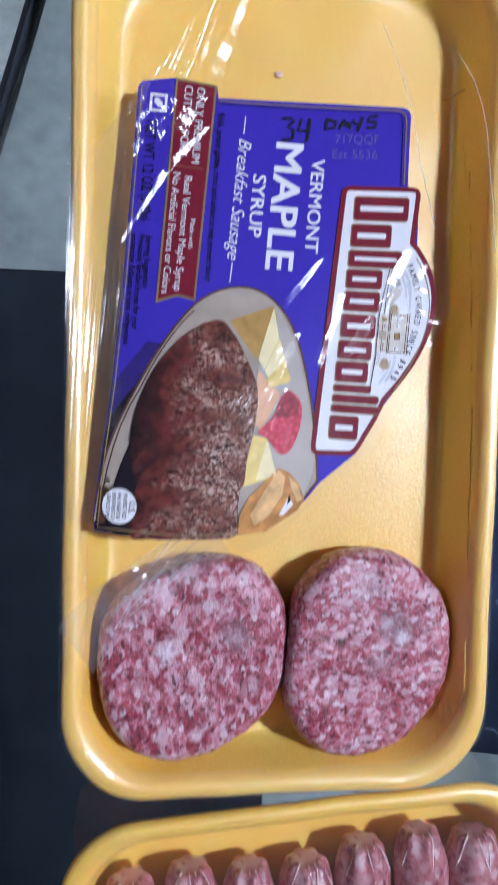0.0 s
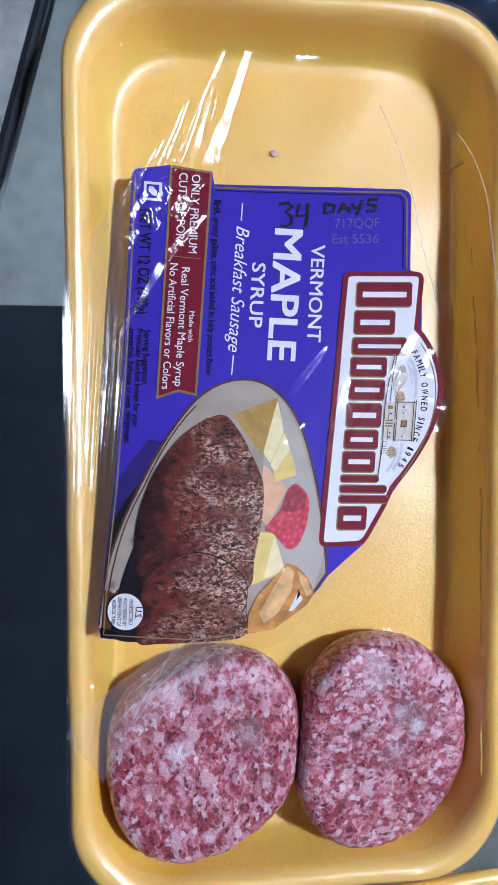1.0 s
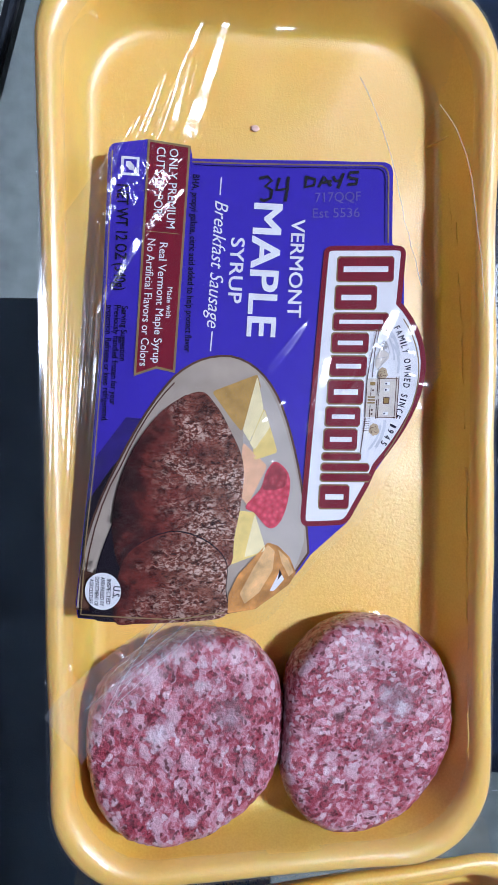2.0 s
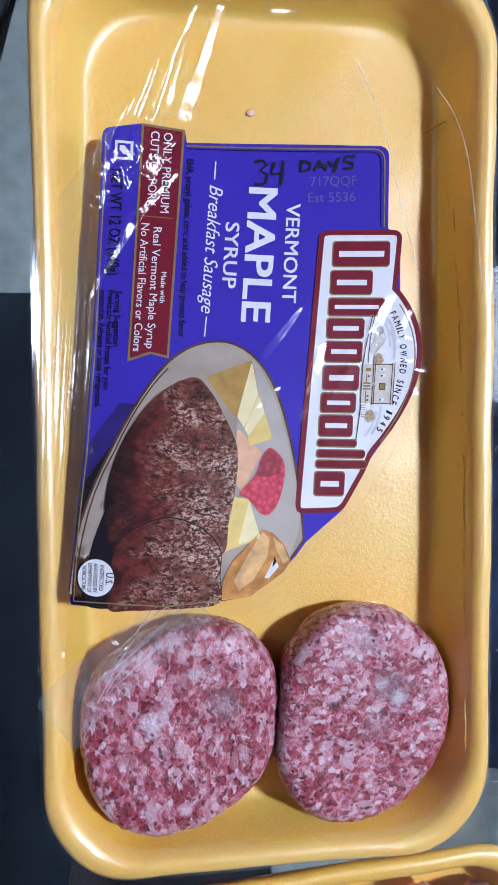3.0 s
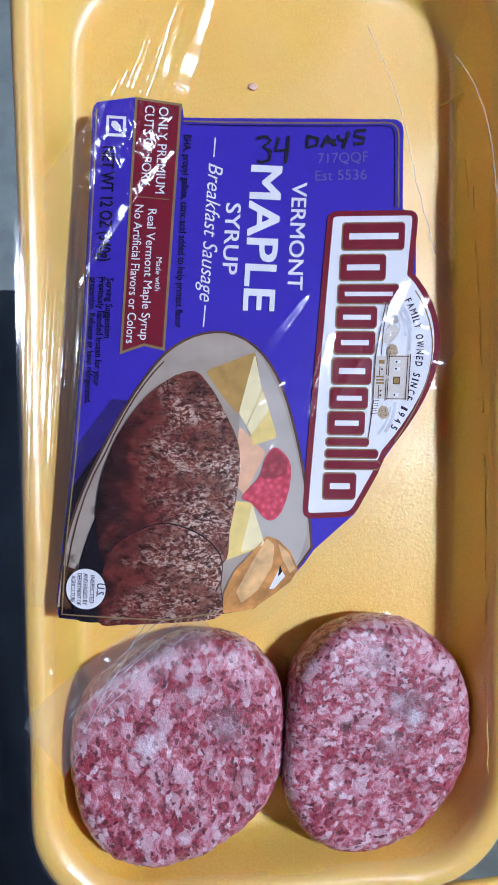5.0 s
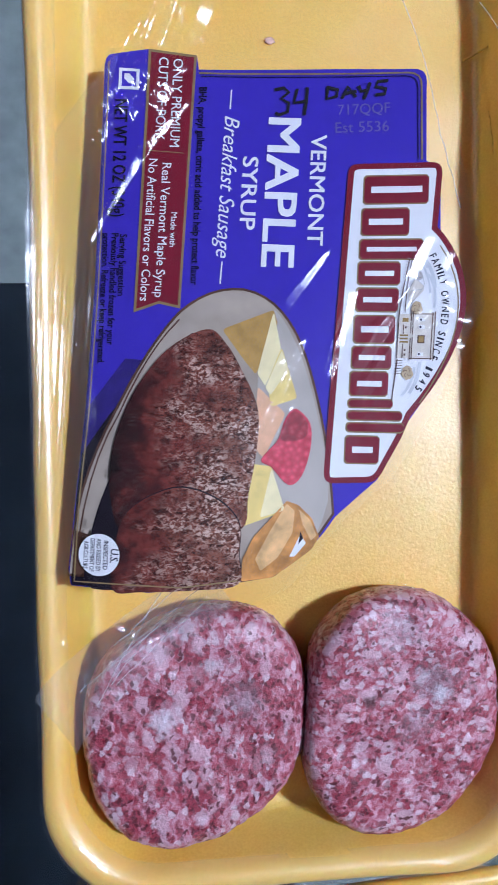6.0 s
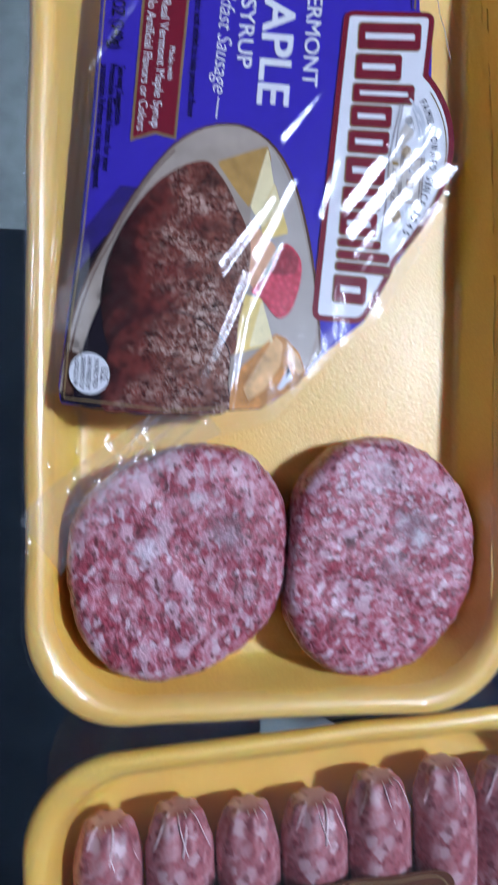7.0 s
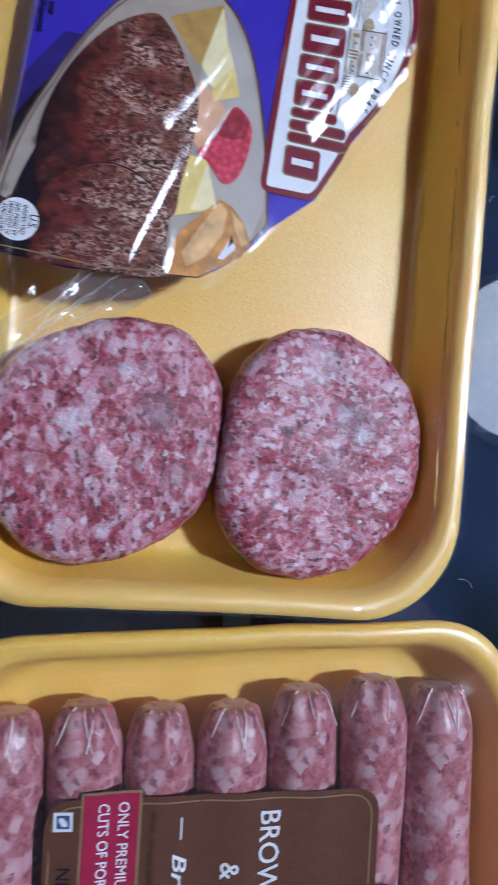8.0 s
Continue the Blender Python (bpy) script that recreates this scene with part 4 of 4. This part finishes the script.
# clouds in short pale hatches
CLOUD = print_mat("pale_cloud_print", (0.60, 0.62, 0.66), 0.1)
for q, wd in (((( 668, 552), (676, 560), (680, 574)), 4), (((678, 562), (690, 580), (692, 604)), 5), (((682, 584), (696, 606), (690, 634)), 4), (((672, 566), (684, 590), (684, 612)), 3), (((668, 716), (668, 740), (652, 764)), 5), (((660, 724), (658, 748), (640, 768)), 4)):
    stroke("sketch", bez(*q, n=8), wd, CLOUD, panel_a, SA, 9)

# ---- second label ----
label_b = thing("package_label", "brown printed label over sausage links, partly seen", "label")
SB = sheet_b
drawn("label_sheet", bez((-24, 166), (-24, 157.5), (-16, 157.3), n=4) + [(20, 156.4)] + bez((54, 155.4), (60, 155.4), (60.2, 161), n=4) + [(63, 262), (-21, 264)], BROWN, label_b, SB, 0, step=4, label="brown printed plastic")
stroke("border_line", [(-22, 262), (-22.4, 168)] + bez((-22.4, 166), (-22.3, 159.2), (-15.5, 159), n=4) + [(20, 158)] + bez((53, 157.1), (58, 157.1), (58.4, 162), n=4) + [(60.6, 262)], 0.4, GOLD, label_b, SB, 1)
drawn("ribbon_border", [(-15.6, 155.8), (-1.0, 155.2), (0.6, 262), (-14, 262)], GOLD, label_b, SB, 2, step=4)
drawn("ribbon", [(-15.0, 156.4), (-1.7, 155.9), (-0.1, 262), (-13.4, 262)], CRIMSON, label_b, SB, 3, step=4, label="crimson printed ribbon")
for words, s, e, h, m in (("ONLY PREMIUM", (-6.6, 158.2), (-6.1, 182), 2.6, WHITE), ("CUTS OF PORK", (-11.4, 158.4), (-10.9, 181), 2.6, WHITE), ("BROWN", (29.0, 160.8), (29.5, 187), 5.2, WHITE),
                          ("& HO", (19.6, 173.5), (20.0, 190), 4.8, WHITE), ("Breakfast", (7.4, 171.0), (8.0, 202), 3.5, WHITE), ("NET WT 12", (-20.4, 174), (-20, 196), 3.4, INK), ("FLAV", (14.0, 186), (14.2, 196), 2.0, WHITE)):
    lettering(words, s, e, h, m, label_b, SB, 5, shear=0.3 if words == "Breakfast" else 0, heavy=0.012 if m is WHITE else 0)
stroke("rule_line", [(9.0, 162.0), (9.1, 167.5)], 0.4, WHITE, label_b, SB, 5)
stroke("ribbon_line", [(-13.9, 183.6), (-0.9, 183.6)], 0.3, GOLD, label_b, SB, 5)
lettering("BHA, propyl gallate, citric acid added", (1.2, 161.0), (1.9, 200), 1.5, SMALL_INK, label_b, SB, 4)
icon = drawn("icon_square", [(-22.0, 160.6), (-17.4, 160.3), (-17.2, 165.0), (-21.8, 165.3)], WHITE, label_b, SB, 4, step=4, label="small white square with a blue mark")
drawn("icon_mark", [(-21.2, 161.3), (-18.1, 161.1), (-17.9, 164.3), (-21.0, 164.5)], SLATE, icon, SB, 5, step=4)
drawn("icon_mark", [(-20.6, 161.8), (-19.6, 161.8), (-18.5, 162.9), (-18.5, 163.8), (-19.6, 163.9), (-20.6, 162.8)], WHITE, icon, SB, 6, step=4)
pb2 = bez((42, 184), (42, 180.5), (45.5, 180.5), n=4) + bez((63, 180), (66, 180), (66, 183), n=4) + [(66, 250), (42, 250)]
drawn("brand_panel", pb2, RED, label_b, SB, 5, step=4, label="white brand panel with a red border")
drawn("brand_panel_face", inset(pb2, 1.3), WHITE, label_b, SB, 6, step=4)
drawn("brand_block", [(46, 185.6), (62, 185.2), (62, 188.4), (46, 188.8)], RED, label_b, SB, 7, step=4)

# ---- wraps ----


def wrap_edge(y):
    """How far the torn wrap reaches to the east at each y."""
    if y < -0.0315:
        return lerp(y, [-0.076, -0.060, -0.045, -0.0315], [-0.056, -0.050, -0.034, 0.006])
    return lerp(y, [-0.0315, -0.014, -0.004, 0.012, 0.040, 0.062, 0.076, 0.105, 0.125, 0.157], [0.006, 0.0215, 0.034, 0.0435, 0.0565, 0.0545, 0.052, 0.050, 0.060, 0.066])


# taut pleats in millimetres: start, end, width at both, slope of the long flank that falls to the east
PLEATS = ((-30, 104, -20.5, 129, 0.9, 0.5, 0.36), (-25.5, 105, -15.5, 133, 1.0, 0.5, 0.36), (-34.5, 102, -26, 121, 0.9, 0.5, 0.37), (-19, 106, -10, 140, 1.0, 0.5, 0.35), (-23, 106, -16, 126, 0.9, 0.4, 0.35), (-38.5, 100, -33, 111, 0.9, 0.4, 0.38),
          (-17.5, 102, 2.5, 159, 4.6, 1.5, 0.34), (-24, 110, -4, 158, 2.2, 1.0, 0.34), (-21.5, 104, -14, 132, 3.0, 0.9, 0.35), (-27, 103, -17, 131, 2.6, 0.9, 0.36), (-32, 102, -22, 127, 2.6, 0.8, 0.37),
          (-37, 100, -29, 116, 2.4, 0.7, 0.38), (-38.5, 90, -33, 101, 2.8, 2.2, 0.52), (-33.5, 88, -26, 103, 5.2, 4.6, 0.54), (-26.5, 90, -18, 104, 5.2, 4.4, 0.54), (-39.5, 83, -36, 88.5, 2.4, 1.8, 0.50),
          (-16.5, 93, -29, 79, 1.7, 2.8, 0.50), (-28, 80.5, -42, 56, 2.8, 1.0, 0.50),
          (11, 31, -1, 6.5, 2.0, 2.6, 0.30), (-0.5, 8, -15, -29, 2.6, 1.5, 0.27), (7.5, 14, -2, -5, 1.2, 1.6, 0.28), (-1.7, -3.5, -6, -30, 1.6, 1.7, 0.34), (-9, 5, 6, 26, 3.0, 1.8, 0.33), (6, 39, 18, 54, 3.0, 1.4, 0.35),
          (26, 8, 49, 39, 4.6, 4.6, 0.26), (34, 12, 52, 36, 4.4, 4.2, 0.26), (24, 14, 48, 46, 4.6, 4.4, 0.26), (22, 20, 40, 44, 4.4, 4.4, 0.26), (43, 18, 51, 29, 2.6, 2.6, 0.26), (42, 40, 49, 54, 4.0, 3.0, 0.25), (34, 38, 44, 58, 4.0, 3.0, 0.24), (17, 20, 24, 44, 2.0, 2.5, 0.24))


def pleats(x, y):
    """Height that the taut pleats add to the wrap."""
    z = 0.0
    for x0, y0, x1, y1, w0, w1, slope in PLEATS:
        dx, dy = x1 - x0, y1 - y0
        ln = math.hypot(dx, dy)
        px_, py_ = x * 1000 - x0, y * 1000 - y0
        al = (px_ * dx + py_ * dy) / ln
        if -1.5 < al < ln + 1.5:
            w = w0 + (w1 - w0) * min(1, max(0, al / ln))
            w *= 1 + 0.25 * noise.noise((al * 0.16, x0, y0))
            ac = (px_ * dy - py_ * dx) / ln * (1 if dy > 0 else -1) + 0.5 * w + 0.3 * noise.noise((al * 0.10, y0, x0)) + 0.05 * noise.noise((al * 0.7, y0, x0))
            ends = smooth01((al + 1.5) / 3) * smooth01((ln + 1.5 - al) / 3)
            q = ac / w
            if 0 <= q < 1:
                z += ends * slope * w * (1 - 0.86 * q - 0.14 * q * q)
            elif -0.4 < q < 0:
                z += ends * slope * w * smooth01(1 + q / 0.4)
    return z / 1000


def wrap_west(y):
    """Where the wrap meets the tray's west rim, round the corner at the north."""
    r, yc = 0.0275, 0.129
    return -0.0572 if y < yc else -0.0572 + r - math.sqrt(max(0.0, r * r - (y - yc) ** 2))


def wrap_z(x, y):
    rim = 0.0246
    z = label_z(x, y) + crumple(x, y) + 22 * LAYER
    west = min(1.0, max(0.0, (x + 0.0572) / 0.0165))
    north = smooth01((0.1545 - y) / 0.014)
    k = west * north
    fan = smooth01((y - 0.098) / 0.012) * smooth01((0.008 - x + 0.4 * (y - 0.11)) / 0.012)
    run = max(-0.01, (x + 0.024) * 0.38 + (y - 0.104) * 0.92)
    z += fan * (0.0142 + 0.02 * run + 1.07 * run * run - z)
    z = rim + (z - rim) * k
    # the torn south-east side stands a little off the print
    off = 0.8 * x - 0.6 * y - 0.004
    z += 0.12 * 0.5 * (off + math.sqrt(off * off + 0.00001))
    z += pleats(x, y)
    # fine crinkles where the wrap is gathered at the label's corner
    z += math.exp(-((x + 0.028) / 0.011) ** 2 - ((y - 0.097) / 0.013) ** 2) * 0.00042 * noise.noise((x * 620 + y * 200, y * 420, 6))
    low = smooth01((-0.030 - y) / 0.012)
    z += low * (0.0020 * noise.noise((x * 160, y * 160, 7)) + 0.0012 * noise.noise((x * 420, y * 420, 9)))
    return z + 0.00014 * noise.noise((x * 220, y * 130, 4))


wrap_a = thing("plastic_wrap", "torn clear plastic wrap, creased and glossy, over tray", "wrap")
bm = bmesh.new()
rows = []
NY, NX = 400, 330
for j in range(NY + 1):
    y = -0.076 + (0.1560 + 0.076) * j / NY
    xe = wrap_edge(y) + 0.0006 * noise.noise((y * 300, 0, 0))
    xw = wrap_west(y)
    xs = [xw + (xe - xw) * (0.46 * i / NX + 0.54 * (i / NX) ** 2.2) for i in range(NX + 1)]
    rows.append([bm.verts.new((x, y, wrap_z(x, y))) for x in xs])
for a, b in zip(rows, rows[1:]):
    for i in range(NX):
        bm.faces.new((a[i], a[i + 1], b[i + 1], b[i]))
film_a = part("film", bm, FILM, wrap_a)
film_a.visible_shadow = False
# the wrap stretched over the tray's rim all round, with small wrinkles across it
bm = bmesh.new()
rings = []
for k in range(13):
    q = k / 12
    off = -0.0072 + 0.0080 * q
    z = lerp(off, (-0.0074, -0.0064, -0.0052, -0.0036, -0.0016, -0.0004, 0.0, 0.0008), (0.0190, 0.0217, 0.0235, 0.0243, 0.0242, 0.0233, 0.0216, 0.0200))
    ring = []
    for bx, by in round_rect(TRAY_HW, TRAY_HL, 0.027, 40):
        x, y = bx * (TRAY_HW + off) / TRAY_HW, by * (TRAY_HL + off) / TRAY_HL
        run = math.atan2(bx, by) * 60 + by * 500
        lift = 0.0004 * noise.noise((run * 0.9, q * 3, 4)) + 0.00022 * noise.noise((bx * 900, by * 900, q * 6))
        ring.append((x + 0.0105, y + 0.0225, z + 0.00035 + lift))
    rings.append(ring)
loft(bm, rings, False, False)
part("rim_film", bm, RIM_FILM, wrap_a, "glossy wrap stretched over the tray's rim").visible_shadow = False
bm = bmesh.new()
NU, NV = 110, 22
rows = []
for i in range(NU + 1):
    t = i / NU
    cx, cy = -0.0490 + 0.0400 * t, -0.0690 + 0.0360 * (t ** 0.80)
    row = []
    for j in range(NV + 1):
        w = (j / NV - 0.18) * (0.017 - 0.004 * t)
        x, y = cx - 0.62 * w, cy + 0.78 * w
        lift = 0.0250 - 0.0012 * (j / NV) + 0.0016 * abs(noise.noise((w * 420, t * 5.0, 3))) + 0.0007 * noise.noise((w * 1100, t * 11.0, 8)) + 0.0004 * noise.noise((x * 700, y * 700, 5)) + 0.0014 * smooth01(1 - j / 5)
        row.append(bm.verts.new((x, y, lift + 0.0025 * t)))
    rows.append(row)
for a, b in zip(rows, rows[1:]):
    for j in range(NV):
        bm.faces.new((a[j], a[j + 1], b[j + 1], b[j]))
part("crumpled_edge", bm, FILM_MILK, wrap_a, "milky crumpled edge of the torn wrap").visible_shadow = False

# single sharp creases in the gathered edge, their glints painted as milky white strands
CREASE_GLINT = film_mat("crease_glint_wrap", 0.2, 0.25)
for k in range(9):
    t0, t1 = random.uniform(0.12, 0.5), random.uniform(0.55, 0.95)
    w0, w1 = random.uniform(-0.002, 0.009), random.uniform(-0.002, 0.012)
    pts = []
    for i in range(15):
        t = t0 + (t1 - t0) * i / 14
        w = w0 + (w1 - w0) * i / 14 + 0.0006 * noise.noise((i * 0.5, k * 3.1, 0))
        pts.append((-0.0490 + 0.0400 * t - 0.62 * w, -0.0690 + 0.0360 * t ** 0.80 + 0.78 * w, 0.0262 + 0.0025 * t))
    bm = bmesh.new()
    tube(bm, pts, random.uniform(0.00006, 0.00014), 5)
    part("crease", bm, CREASE_GLINT, wrap_a, "crease in the wrap, its glint painted milky white").visible_shadow = False

# the torn edge that runs past the print to the north-east, and a fold by the rim, both with glints painted milky white
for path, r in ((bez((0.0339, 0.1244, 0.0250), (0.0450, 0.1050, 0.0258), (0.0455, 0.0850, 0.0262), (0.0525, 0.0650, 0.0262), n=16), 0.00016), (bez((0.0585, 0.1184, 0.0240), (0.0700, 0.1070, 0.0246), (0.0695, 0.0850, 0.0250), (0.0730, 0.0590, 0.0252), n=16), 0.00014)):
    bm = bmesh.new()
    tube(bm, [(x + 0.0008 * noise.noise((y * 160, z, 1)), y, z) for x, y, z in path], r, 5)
    part("crease", bm, CREASE_GLINT, wrap_a, "crease in the wrap, its glint painted milky white").visible_shadow = False

# wrap bunched in long thin pleats between the label and the west rim
BUNCHED = film_mat("bunched_wrap", 0.24, 0.03)
side = sorted((sheet_a(a, b, 0)[1], sheet_a(a, b, 0)[0]) for a, b in ((200, 232), (184, 300), (177, 400), (166, 600), (152, 790), (138, 920), (127, 1050)))
bm = bmesh.new()
rows = []
for j in range(341):
    y = side[0][0] + (side[-1][0] - side[0][0]) * j / 340
    x1 = lerp(y, [q[0] for q in side], [q[1] for q in side]) + 0.0015
    x0 = -0.0566 + (x1 - 0.003 + 0.0566) * smooth01((y - side[-1][0] + 0.042) / 0.042)
    row = []
    for i in range(121):
        q = i / 120
        x = x0 + (x1 - x0) * q
        c = q * 9.0 + 0.35 * noise.noise((q * 1.5, y * 9, 3.0)) + 14.0 * (0.09 - y)
        k = math.floor(c)
        amp = (0.55 + 1.3 * abs(noise.noise((k * 5.7, y * 13, 1.0)))) * min(1, 8 * q, 8 * (1 - q))
        t = (c - k) / 0.66
        rise = 1 - 0.6 * t - 0.4 * t * t if t < 1 else smooth01((c - k - 0.66) / 0.34)
        row.append(bm.verts.new((x, y, wrap_z(x, y) + 0.00035 + 0.32 * 0.66 * (x1 - x0) / 9.0 * amp * rise)))
    rows.append(row)
for a, b in zip(rows, rows[1:]):
    for i in range(120):
        bm.faces.new((a[i], a[i + 1], b[i + 1], b[i]))
part("bunched_side", bm, BUNCHED, wrap_a, "wrap bunched in long thin pleats").visible_shadow = False

wrap_b = thing("plastic_wrap", "tight clear plastic wrap over the sausage tray", "wrap")
bm = bmesh.new()
rings = []
for k in range(71):
    sc = 0.985 - 0.97 * k / 70
    ring = []
    for u, v in round_rect(0.0790, 0.134, 0.027):
        u, v = u * sc, v * sc
        w = TRAY_B @ Vector((u, v, 0))
        inner = smooth01((0.0700 - abs(u)) / 0.007) * smooth01((0.122 - abs(v)) / 0.012)
        z = 0.0243 + inner * (LABEL_B_Z - 0.012 * (w.x + 0.02) + 0.0004 * math.sin(w.x * 330) + 9 * LAYER + 0.0001 - 0.0243) + 0.0003 * noise.noise((u * 60, v * 90, 1)) * (1 - inner * 0.9)
        ring.append((w.x, w.y, z))
    rings.append(ring)
loft(bm, rings, False, True)
film_b = part("film", bm, FILM_TIGHT, wrap_b)
film_b.visible_shadow = False
